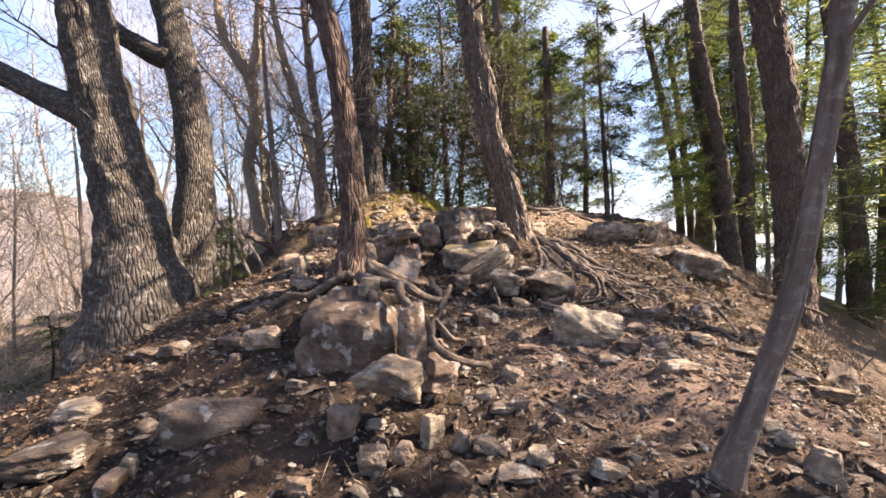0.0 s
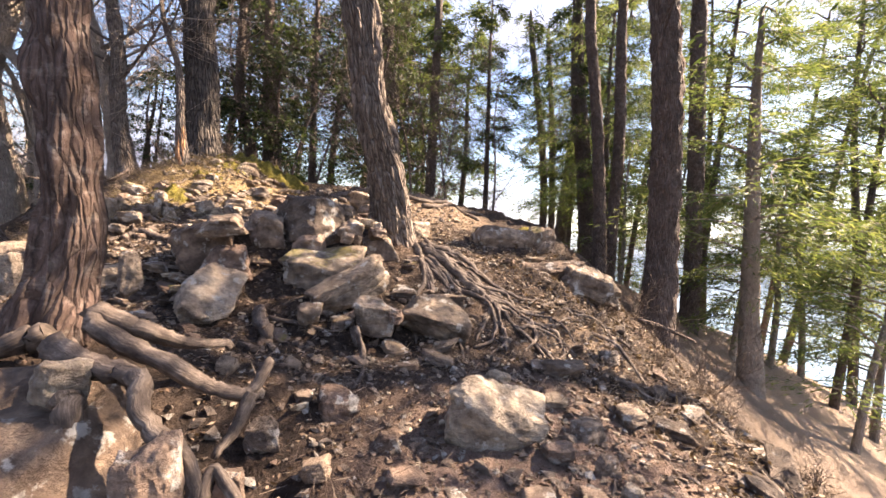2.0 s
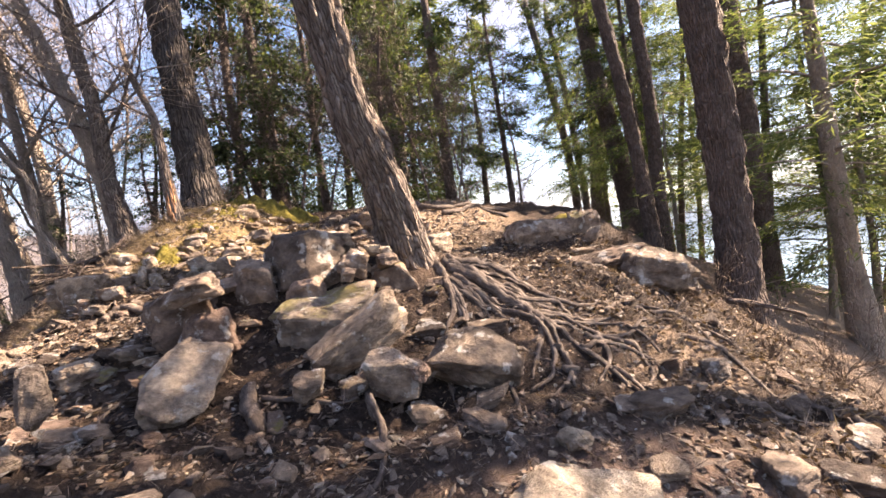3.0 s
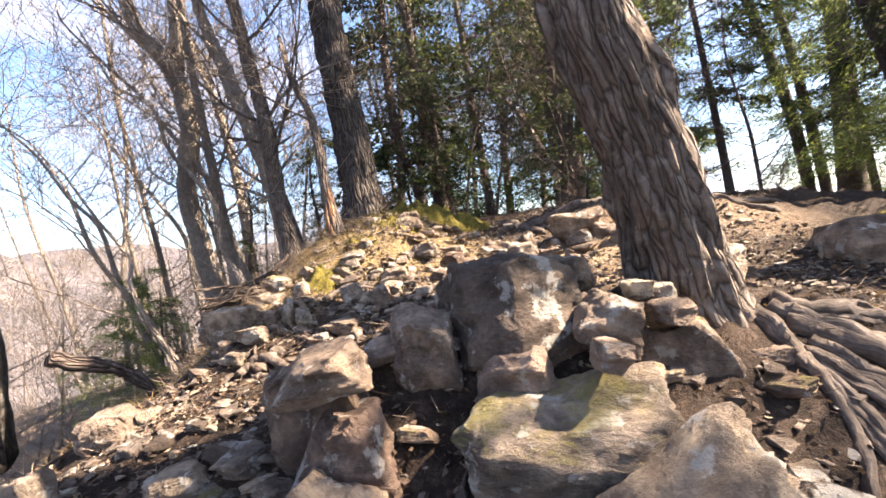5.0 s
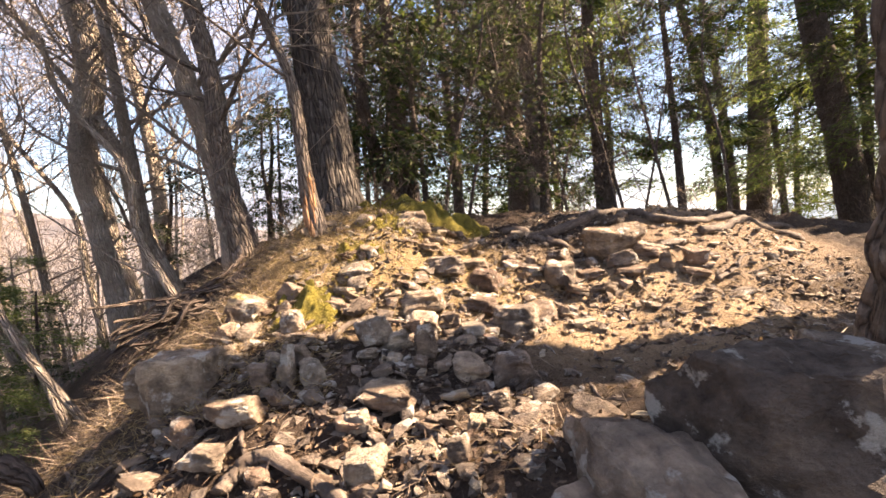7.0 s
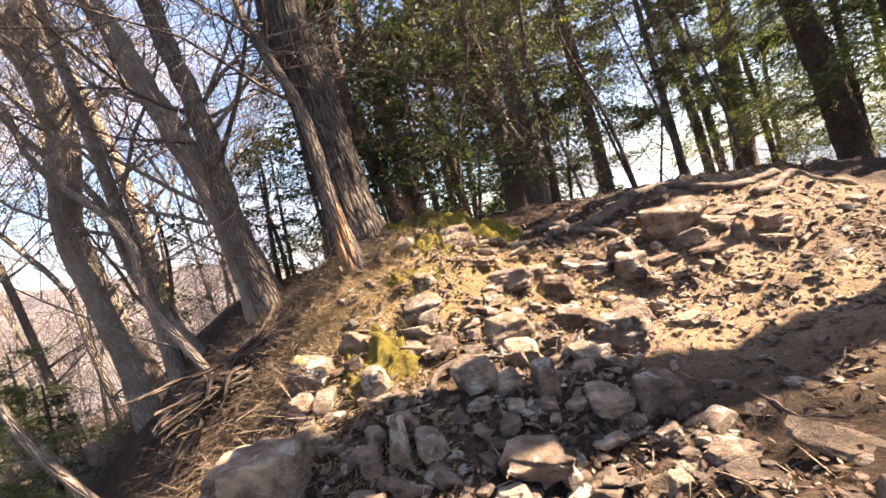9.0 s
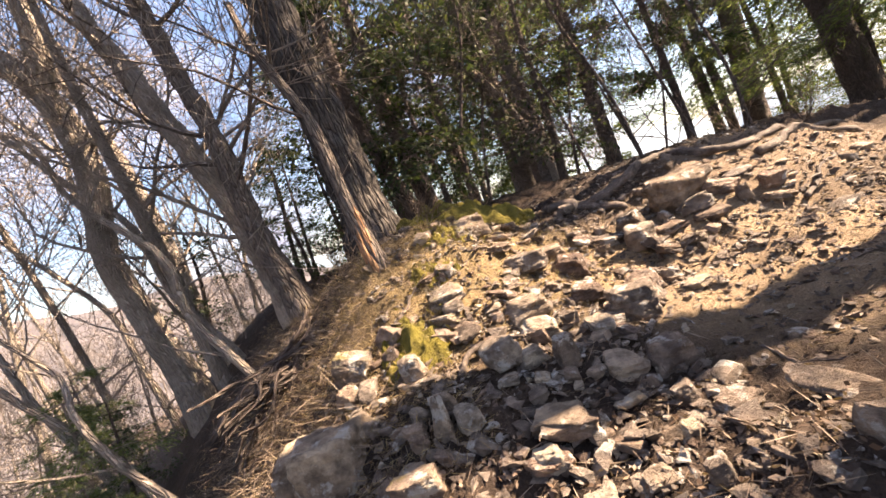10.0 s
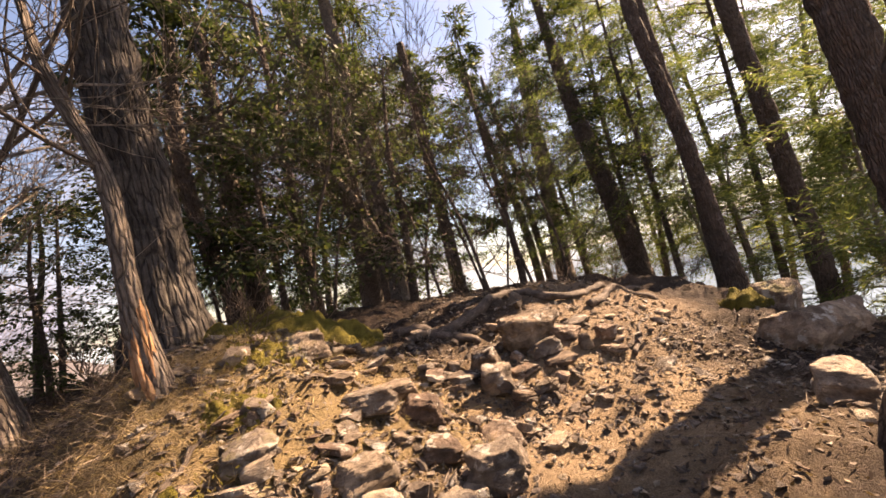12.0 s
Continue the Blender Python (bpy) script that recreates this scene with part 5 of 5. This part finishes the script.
branch("fallen_stick", [(1.80, 8.59, 1.90, 0.022), (2.21, 8.83, 1.99, 0.019), (2.52, 8.96, 2.03, 0.015), (2.65, 9.18, 2.12, 0.012)], "curved pale stick on the slope")
branch("fallen_stick", [(-1.36, 7.74, 1.84, 0.025), (-1.27, 7.89, 1.89, 0.021), (-1.11, 7.96, 1.91, 0.016), (-0.88, 7.93, 1.86, 0.012)], "dark curved root among stones")
branch("fallen_stick", [(-1.66, 8.38, 2.11, 0.020), (-1.55, 8.55, 2.21, 0.016), (-1.47, 8.69, 2.31, 0.012)], "short pale stick in dry grass")
branch("fallen_stick", [(-1.67, 6.89, 1.45, 0.035), (-1.59, 6.97, 1.50, 0.034), (-1.49, 7.00, 1.52, 0.033), (-1.29, 6.87, 1.48, 0.031), (-1.13, 6.68, 1.46, 0.030)], "thick curved root among stones")
# log added in place of the black hollow at the ridge edge
branch("fallen_log", [(-4.01, 9.83, 1.36, 0.100), (-3.66, 9.79, 1.61, 0.087), (-3.14, 9.55, 1.84, 0.073), (-2.54, 9.26, 2.12, 0.060)], "dark log standing in for a hollow below the ridge edge")
branch("fallen_log", [(-3.30, 7.00, 1.69, 0.060), (-3.14, 7.20, 1.55, 0.053), (-3.08, 7.40, 1.41, 0.047), (-2.94, 7.50, 1.24, 0.040)], "dark fallen branch at the ridge edge")
# added root tangle; its dark bark stands in for shade in the hollow
root(leaning_grey, [(-2.70, 9.47, 2.08, 0.022), (-2.80, 9.27, 1.90, 0.019), (-2.92, 9.07, 1.85, 0.016), (-3.08, 8.87, 1.57, 0.014), (-3.22, 8.67, 1.70, 0.011), (-3.25, 8.47, 1.66, 0.008)], M_BARK_DARK)
root(leaning_grey, [(-2.71, 9.57, 2.02, 0.022), (-2.75, 9.37, 1.81, 0.019), (-2.84, 9.17, 1.70, 0.016), (-2.96, 8.97, 1.47, 0.014), (-2.98, 8.77, 1.40, 0.011), (-3.06, 8.57, 1.37, 0.008)], M_BARK_DARK)
root(leaning_grey, [(-2.60, 9.48, 2.35, 0.022), (-2.68, 9.28, 2.19, 0.019), (-2.91, 9.08, 2.04, 0.016), (-3.04, 8.88, 1.84, 0.014), (-3.18, 8.68, 1.89, 0.011), (-3.20, 8.48, 1.80, 0.008)], M_BARK_DARK)
root(leaning_grey, [(-2.81, 9.52, 2.17, 0.022), (-2.89, 9.32, 2.06, 0.019), (-2.86, 9.12, 1.91, 0.016), (-3.09, 8.92, 1.73, 0.014), (-3.06, 8.72, 1.69, 0.011), (-3.15, 8.52, 1.57, 0.008)], M_BARK_DARK)
root(leaning_grey, [(-2.70, 9.57, 2.19, 0.022), (-2.71, 9.37, 1.89, 0.019), (-2.89, 9.17, 1.79, 0.016), (-2.97, 8.97, 1.70, 0.014), (-3.05, 8.77, 1.49, 0.011), (-3.07, 8.57, 1.52, 0.008)], M_BARK_DARK)
root(leaning_grey, [(-2.50, 9.41, 2.11, 0.022), (-2.55, 9.21, 2.08, 0.019), (-3.03, 9.01, 2.02, 0.016), (-2.99, 8.81, 1.92, 0.014), (-3.09, 8.61, 1.92, 0.011), (-3.15, 8.41, 1.85, 0.008)], M_BARK_DARK)
root(leaning_grey, [(-2.59, 9.41, 2.19, 0.022), (-2.70, 9.21, 2.10, 0.019), (-3.02, 9.01, 2.03, 0.016), (-3.16, 8.81, 2.04, 0.014), (-3.22, 8.61, 2.04, 0.011), (-3.30, 8.41, 2.06, 0.008)], M_BARK_DARK)
root(leaning_grey, [(-2.76, 9.54, 2.08, 0.022), (-2.81, 9.34, 1.95, 0.019), (-3.00, 9.14, 1.81, 0.016), (-3.15, 8.94, 1.66, 0.014), (-3.09, 8.74, 1.55, 0.011), (-3.20, 8.54, 1.51, 0.008)], M_BARK_DARK)
root(leaning_grey, [(-2.78, 9.54, 2.12, 0.022), (-2.84, 9.34, 2.03, 0.019), (-2.90, 9.14, 1.82, 0.016), (-3.02, 8.94, 1.75, 0.014), (-3.19, 8.74, 1.65, 0.011), (-3.20, 8.54, 1.53, 0.008)], M_BARK_DARK)
root(leaning_grey, [(-2.73, 9.52, 1.99, 0.022), (-2.84, 9.32, 1.91, 0.019), (-3.03, 9.12, 1.83, 0.016), (-3.08, 8.92, 1.64, 0.014), (-3.12, 8.72, 1.61, 0.011), (-3.18, 8.52, 1.47, 0.008)], M_BARK_DARK)
root(leaning_grey, [(-2.71, 9.46, 2.07, 0.022), (-2.91, 9.26, 2.03, 0.019), (-2.93, 9.06, 1.91, 0.016), (-3.08, 8.86, 1.99, 0.014), (-3.16, 8.66, 1.83, 0.011), (-3.16, 8.46, 1.74, 0.008)], M_BARK_DARK)
root(leaning_grey, [(-2.63, 9.57, 1.89, 0.022), (-2.73, 9.37, 1.83, 0.019), (-2.86, 9.17, 1.64, 0.016), (-2.96, 8.97, 1.42, 0.014), (-3.03, 8.77, 1.39, 0.011), (-3.13, 8.57, 1.24, 0.008)], M_BARK_DARK)
root(leaning_grey, [(-2.76, 9.58, 2.07, 0.022), (-2.76, 9.38, 1.88, 0.019), (-2.93, 9.18, 1.68, 0.016), (-2.95, 8.98, 1.54, 0.014), (-3.13, 8.78, 1.33, 0.011), (-3.11, 8.58, 1.36, 0.008)], M_BARK_DARK)
root(leaning_grey, [(-2.70, 9.47, 2.11, 0.022), (-2.89, 9.27, 2.07, 0.019), (-2.98, 9.07, 1.95, 0.016), (-3.03, 8.87, 1.89, 0.014), (-3.09, 8.67, 1.83, 0.011), (-3.18, 8.47, 1.78, 0.008)], M_BARK_DARK)
root(leaning_grey, [(-2.52, 9.43, 1.99, 0.022), (-2.71, 9.23, 2.02, 0.019), (-2.75, 9.03, 1.94, 0.016), (-2.97, 8.83, 1.86, 0.014), (-3.00, 8.63, 1.88, 0.011), (-3.09, 8.43, 1.86, 0.008)], M_BARK_DARK)
root(leaning_grey, [(-2.62, 9.56, 1.88, 0.022), (-2.68, 9.36, 1.83, 0.019), (-2.89, 9.16, 1.66, 0.016), (-3.04, 8.96, 1.61, 0.014), (-3.03, 8.76, 1.39, 0.011), (-3.12, 8.56, 1.27, 0.008)], M_BARK_DARK)
root(leaning_grey, [(-2.74, 9.56, 2.07, 0.022), (-2.88, 9.36, 1.87, 0.019), (-2.89, 9.16, 1.65, 0.016), (-3.07, 8.96, 1.63, 0.014), (-3.19, 8.76, 1.52, 0.011), (-3.21, 8.56, 1.38, 0.008)], M_BARK_DARK)
root(leaning_grey, [(-2.67, 9.47, 2.16, 0.022), (-2.80, 9.27, 2.04, 0.019), (-2.97, 9.07, 2.06, 0.016), (-3.06, 8.87, 1.90, 0.014), (-3.21, 8.67, 1.82, 0.011), (-3.20, 8.47, 1.85, 0.008)], M_BARK_DARK)
root(leaning_grey, [(-2.63, 9.49, 2.17, 0.022), (-2.74, 9.29, 2.14, 0.019), (-2.88, 9.09, 2.03, 0.016), (-3.00, 8.89, 1.82, 0.014), (-3.07, 8.69, 1.83, 0.011), (-3.17, 8.49, 1.74, 0.008)], M_BARK_DARK)
root(leaning_grey, [(-2.35, 9.47, 2.24, 0.022), (-2.64, 9.27, 2.02, 0.019), (-2.72, 9.07, 1.90, 0.016), (-2.92, 8.87, 2.01, 0.014), (-2.95, 8.67, 1.90, 0.011), (-3.04, 8.47, 1.84, 0.008)], M_BARK_DARK)
root(leaning_grey, [(-2.49, 9.40, 1.93, 0.022), (-2.70, 9.20, 1.98, 0.019), (-2.81, 9.00, 1.87, 0.016), (-3.01, 8.80, 1.92, 0.014), (-3.09, 8.60, 1.93, 0.011), (-3.13, 8.40, 1.95, 0.008)], M_BARK_DARK)
root(leaning_grey, [(-2.48, 9.52, 2.26, 0.022), (-2.62, 9.32, 2.16, 0.019), (-2.78, 9.12, 1.99, 0.016), (-2.86, 8.92, 1.97, 0.014), (-2.95, 8.72, 1.73, 0.011), (-3.10, 8.52, 1.73, 0.008)], M_BARK_DARK)
for n in range(16):
    a = rnd.uniform(-1.5, 0.35)
    x, y, line = 1.45 + 0.15 * math.cos(a), 6.45 + 0.2 * math.sin(a), []
    length = rnd.uniform(0.8, 2.0)
    for s in range(6):
        line.append((x, y, 0.0, 0.028 * (1 - s / 8)))
        a += rnd.gauss(0, 0.22)
        x, y = x + math.cos(a) * length / 6, y + math.sin(a) * length / 6
    root(leaning_tree, line)
peel = Tubes()
l = smooth_line([(-1.74, 9.18, 2.45, 0.092), (-1.78, 9.185, 2.7, 0.078), (-1.81, 9.19, 2.95, 0.071), (-1.84, 9.2, 3.2, 0.05)], 24)
peel.add(l[:, :3] - np.array(peeled.location), l[:, 3], 22, 0.25, 0.008, 7)
part("peeled_foot", peel.mesh("peeled_foot", M_PEELED), peeled, "orange-red bare wood")

# ---- moss banks ----


def moss_bank(cx, cy, sx, sy, high, label):
    """A lumpy cushion of moss over the ground."""
    verts, faces, n = [], [], 46
    for j in range(n):
        for i in range(n):
            u, v = 2 * i / (n - 1) - 1, 2 * j / (n - 1) - 1
            x, y = cx + sx * u, cy + sy * v
            d = 1 - (u * u + v * v) * (1 + 0.5 * noise.noise(Vector((x * 2.5, y * 2.5, 3))))
            lift = high * (max(d, 0) ** 0.5) * (0.8 + 0.6 * noise.noise(Vector((x * 6, y * 6, 1)))) + 0.05 * noise.noise(Vector((x * 13, y * 13, 5))) + 0.02 * noise.noise(Vector((x * 30, y * 30, 5))) - 0.05 * (d <= 0.02)
            verts.append((x - cx, y - cy, ground(x, y) + lift - 0.012))
    for j in range(n - 1):
        for i in range(n - 1):
            faces.append((j * n + i, j * n + i + 1, (j + 1) * n + i + 1, (j + 1) * n + i))
    ob = new("moss_bank", mesh_of("moss_bank", verts, faces, M_MOSS))
    ob.location = (cx, cy, 0)
    tagged(ob, label, "moss")


moss_bank(-0.75, 10.45, 0.9, 0.34, 0.3, "thick yellow-green moss cushion on the crest bank")
moss_bank(-1.05, 9.3, 0.35, 0.2, 0.05, "flat yellow moss patch among stones")
moss_bank(-1.6, 8.1, 0.24, 0.26, 0.12, "mossy clump on the ridge edge")
moss_bank(-1.3, 8.75, 0.22, 0.16, 0.05, "thin moss patch on the lit slope")
moss_bank(4.45, 8.9, 0.4, 0.35, 0.28, "bright moss cap over a rock by the edge")

# ---- loose stones ----
rnd = random.Random(21)


def strewn(count, places, lo, hi):
    """Stones at random in boxes of (x0, x1, y0, y1, share)."""
    shares = [p[4] for p in places]
    for _ in range(count):
        x0, x1, y0, y1, _ = rnd.choices(places, shares)[0]
        x, y = rnd.uniform(x0, x1), rnd.uniform(y0, y1)
        s = lo * (hi / lo) ** (rnd.random() ** 1.6)
        yield x, y, s


for line in ([(4.9, 6.4, 0.8, 0.028), (5.3, 6.2, 0.7, 0.024), (5.9, 6.25, 0.5, 0.016)],):
    branch("fallen_log", line, "dark dead branch fallen over the rim")
rim_rnd = random.Random(91)
for _ in range(34):
    x, y, s = rim_rnd.uniform(2.7, 4.7), rim_rnd.uniform(2.4, 7.4), rim_rnd.uniform(0.12, 0.34)
    rock(x, y, s * rim_rnd.uniform(0.9, 1.4), s * rim_rnd.uniform(0.6, 0.9), s * rim_rnd.uniform(0.35, 0.6), rim_rnd.uniform(0, 360), rim_rnd.choice(("grey", "dark", "dark")), (rim_rnd.gauss(0, 12), rim_rnd.gauss(8, 12)), 0.35, rim_rnd.randrange(12))
for _ in range(12):
    x, y, a, line = rim_rnd.uniform(2.8, 3.8), rim_rnd.uniform(3.0, 7.0), rim_rnd.uniform(-1.2, 0.6), []
    for k in range(6):
        line.append((x, y, ground(x, y), 0.026 * (1 - 0.13 * k)))
        a += rim_rnd.gauss(0, 0.35)
        x, y = x + 0.24 * math.cos(a), y + 0.24 * math.sin(a)
    branch("rim_root", line, "dark bare root creeping over the rim")
ZONES = [(-2.6, 0.9, 1.6, 4.6, 3), (0.9, 2.9, 1.8, 4.8, 1.6), (-2.4, 0.4, 4.6, 6.6, 3), (-2.3, -0.2, 6.4, 8.3, 4), (-1.6, 1.2, 8.3, 10.2, 2.5), (1.0, 3.4, 6.8, 10.4, 2), (-0.2, 1.4, 7.0, 8.3, 0.25), (0.4, 3.0, 4.6, 6.2, 1.2)]
for x, y, s in strewn(100, [(-1.3, 1.0, 4.9, 6.5, 2), (0.2, 1.6, 4.6, 6.2, 1), (-2.0, -0.6, 3.6, 6.0, 1), (-1.4, 0.6, 8.0, 10.0, 2.0)], 0.12, 0.32):
    rock(x, y, s * rnd.uniform(0.9, 1.3), s * rnd.uniform(0.6, 0.9), s * rnd.uniform(0.25, 0.45), rnd.uniform(0, 360), rnd.choice(("grey", "grey", "mossy", "dark", "dark")), (rnd.gauss(4, 14), rnd.gauss(0, 14)), 0.3, rnd.randrange(12))
for x, y, s in strewn(296, ZONES + [(-1.9, 0.7, 8.2, 10.2, 6), (1.0, 3.0, 8.8, 10.4, 2), (-2.2, -0.2, 6.8, 8.4, 5)], 0.06, 0.2):
    rock(x, y, s * rnd.uniform(0.8, 1.3), s * rnd.uniform(0.6, 1.0), s * rnd.uniform(0.3, 0.65), rnd.uniform(0, 360), rnd.choice(("grey", "grey", "pale", "dark")), (rnd.gauss(0, 12), rnd.gauss(0, 12)), 0.25, rnd.randrange(16), fine=False, name="loose_stone", group="loose stones")


def stones(name, count, zones, lo, hi, mat, label):
    """Grit too small to tell apart, as one mesh."""
    verts, faces = [], []
    for x, y, s in strewn(count, zones, lo, hi):
        me = PLAIN_SHAPES[rnd.randrange(len(PLAIN_SHAPES))]
        a, flat = rnd.uniform(0, 6.28), rnd.uniform(0.3, 0.7)
        ca, sa, z, b = math.cos(a) * s, math.sin(a) * s, ground(x, y) + 0.1 * s, rnd.gauss(0, 0.25)
        n = len(verts)
        verts += [(x + v[0] * ca - v[1] * sa * 0.8, y + v[0] * sa + v[1] * ca * 0.8, z + (v[2] * flat + v[0] * b) * s) for v in me[0]]
        faces += [tuple(n + i for i in f) for f in me[1]]
    tagged(new(name, mesh_of(name, verts, faces, mat, False)), label, "gravel", kind="stuff")


PLAIN_SHAPES = []
for seed in range(300, 312):
    r2, bm = random.Random(seed), bmesh.new()
    for _ in range(9):
        bm.verts.new([r2.uniform(-0.5, 0.5) for _ in range(3)])
    bmesh.ops.convex_hull(bm, input=bm.verts)
    for v in [v for v in bm.verts if not v.link_faces]:
        bm.verts.remove(v)
    bm.verts.index_update()
    PLAIN_SHAPES.append(([tuple(v.co) for v in bm.verts], [tuple(v.index for v in f.verts) for f in bm.faces]))
    bm.free()
WIDE = ZONES + [(-3.4, 3.6, 1.0, 11.0, 5), (2.2, 4.6, 2.4, 7.5, 2), (0.2, 2.6, 7.2, 8.8, 2.5)]
SIDES = WIDE + [(0.2, 3.0, 1.4, 4.8, 6), (-3.6, -1.6, 1.5, 10, 4), (2.4, 5.0, 2.5, 9, 4), (-1.8, 3.2, 8.2, 11.2, 6)]
stones("gravel_grey", 10500, SIDES, 0.02, 0.09, M_ROCK, "small grey-tan stone chips strewn over the soil")
stones("rubble", 2300, ZONES + [(-1.9, 0.8, 8.2, 10.2, 4), (-2.2, -0.2, 6.8, 8.4, 3)], 0.05, 0.15, M_ROCK, "broken palm-sized stones strewn over the soil")
stones("gravel_pale", 3000, SIDES, 0.02, 0.08, M_ROCK_PALE, "small pale stone chips strewn over the soil")
stones("gravel_dark", 4500, SIDES, 0.02, 0.08, M_ROCK_DARK, "small dark stone chips strewn over the soil")

rnd = random.Random(33)
for x, y, s in strewn(46, [(-3.4, -1.6, 5.0, 10.5, 3), (-2.2, 0.5, 4.6, 8.2, 2), (-1.5, 2.6, 8.6, 11.4, 2), (2.0, 4.2, 3.5, 7.0, 1.5)], 0.25, 0.9):
    a, line = rnd.uniform(0, 6.28), []
    for k in range(4):
        line.append((x, y, 0.0, 0.012 * (1 - 0.15 * k)))
        a += rnd.gauss(0, 0.3)
        x, y = x + math.cos(a) * s / 3, y + math.sin(a) * s / 3
    line[0] = (*line[0][:2], ground(line[0][0], line[0][1]), line[0][3])
    branch("fallen_stick", line, "thin grey fallen stick on the ground")

# ---- litter, straw, moss tufts ----


def scatter(name, count, zones, mat, size, wide, up, lift, label, category):
    cs, ws = [], []
    for x, y, s in strewn(count, zones, 1.0, 1.01):
        a = rnd.uniform(0, 6.28)
        cs.append((x, y, ground(x, y) + rnd.uniform(0.0, lift)))
        ws.append((math.cos(a), math.sin(a), up))
    tagged(new(name, leaf_mesh(name, mat, cs, ws, size, wide, rnd)), label, category, kind="stuff")


scatter("leaf_litter", 34000, ZONES + [(-4.2, 4.6, 0.6, 7.4, 12), (2.4, 4.6, 3.0, 7.5, 4), (-4, 5, 10, 13, 3)], M_LITTER, 0.034, 0.008, 0.0, 0.02, "dry brown fallen leaves over the soil", "leaves")
scatter("dry_straw", 22000, [(-2.6, -1.3, 7.2, 9.4, 4), (-1.6, 0.2, 8.2, 10.2, 2), (-3.6, -1.8, 8.0, 11.0, 3), (-4.6, -2.4, 6.5, 10.0, 3)], M_STRAW, 0.09, 0.0012, 0.35, 0.03, "dry straw-coloured grass on the ridge edge", "dry grass")
scatter("twigs", 13000, SIDES, M_TWIG_LEAF, 0.13, 0.0018, 0.05, 0.03, "thin dry twigs over the soil", "twigs")
scatter("dead_stalks", 6500, [(-3.6, -1.9, 7.6, 9.8, 4), (-4.2, -2.6, 8.4, 10.4, 2)], M_TWIG_LEAF, 0.22, 0.0014, 0.12, 0.07, "tangle of dead stalks and fine roots on the ridge edge", "twigs")
scatter("moss_tufts", 3600, [(-1.5, 0.0, 10.2, 10.7, 4), (-1.35, -0.75, 9.1, 9.5, 0.5), (-1.8, -1.3, 7.9, 8.4, 0.3), (-1.5, -1.1, 8.6, 8.9, 0.2), (4.1, 4.8, 8.6, 9.2, 1)], M_MOSSTUFT, 0.035, 0.006, 0.9, 0.1, "short yellow-green moss tufts", "moss")

scatter("rim_twigs", 3000, [(2.9, 5.4, 2.2, 8.0, 1)], M_TWIG_LEAF, 0.15, 0.0022, 0.7, 0.04, "thin dead twigs sticking up along the rim", "twigs")
scatter("rim_litter", 9000, [(2.6, 6.2, 1.5, 8.0, 1), (-5.0, -2.6, 1.5, 7.5, 0.8)], M_LITTER, 0.06, 0.018, 0.1, 0.03, "dry brown leaves caught along the rims", "leaves")

# ---- distance ----


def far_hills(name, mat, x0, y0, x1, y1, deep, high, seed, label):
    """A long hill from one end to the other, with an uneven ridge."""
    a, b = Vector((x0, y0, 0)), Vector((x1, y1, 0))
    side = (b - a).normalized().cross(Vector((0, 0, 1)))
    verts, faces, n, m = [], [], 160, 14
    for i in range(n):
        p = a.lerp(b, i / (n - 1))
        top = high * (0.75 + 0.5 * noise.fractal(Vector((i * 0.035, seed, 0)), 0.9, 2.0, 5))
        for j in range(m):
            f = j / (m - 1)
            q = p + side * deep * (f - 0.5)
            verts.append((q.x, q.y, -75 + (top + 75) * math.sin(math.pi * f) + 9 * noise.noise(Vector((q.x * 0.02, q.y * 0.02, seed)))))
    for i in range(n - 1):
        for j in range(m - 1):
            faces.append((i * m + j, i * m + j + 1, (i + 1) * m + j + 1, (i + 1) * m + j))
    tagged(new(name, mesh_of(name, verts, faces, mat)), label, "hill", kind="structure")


far_hills("backdrop_hill_brown", M_HILL, -700, -600, -500, 1300, 700, 78, 3, "hazy brown wooded hillside across the valley")
far_hills("backdrop_hill_ahead", M_HILL_HAZE_BLUE, -900, 1500, 1500, 1700, 700, 70, 5, "mountain far ahead, tinted blue for haze")
far_hills("backdrop_hill_lake", M_HILL_HAZE_BLUE, 1500, 1500, 1400, -800, 700, 95, 8, "mountain across the lake, tinted blue for haze")
water = mesh_of("water", [(90, -900, -66), (1500, -900, -66), (1500, 1500, -66), (140, 1500, -66)], [(0, 1, 2, 3)], M_WATER)
tagged(new("water", water), "pale lake below the wooded slope", "lake", kind="structure")
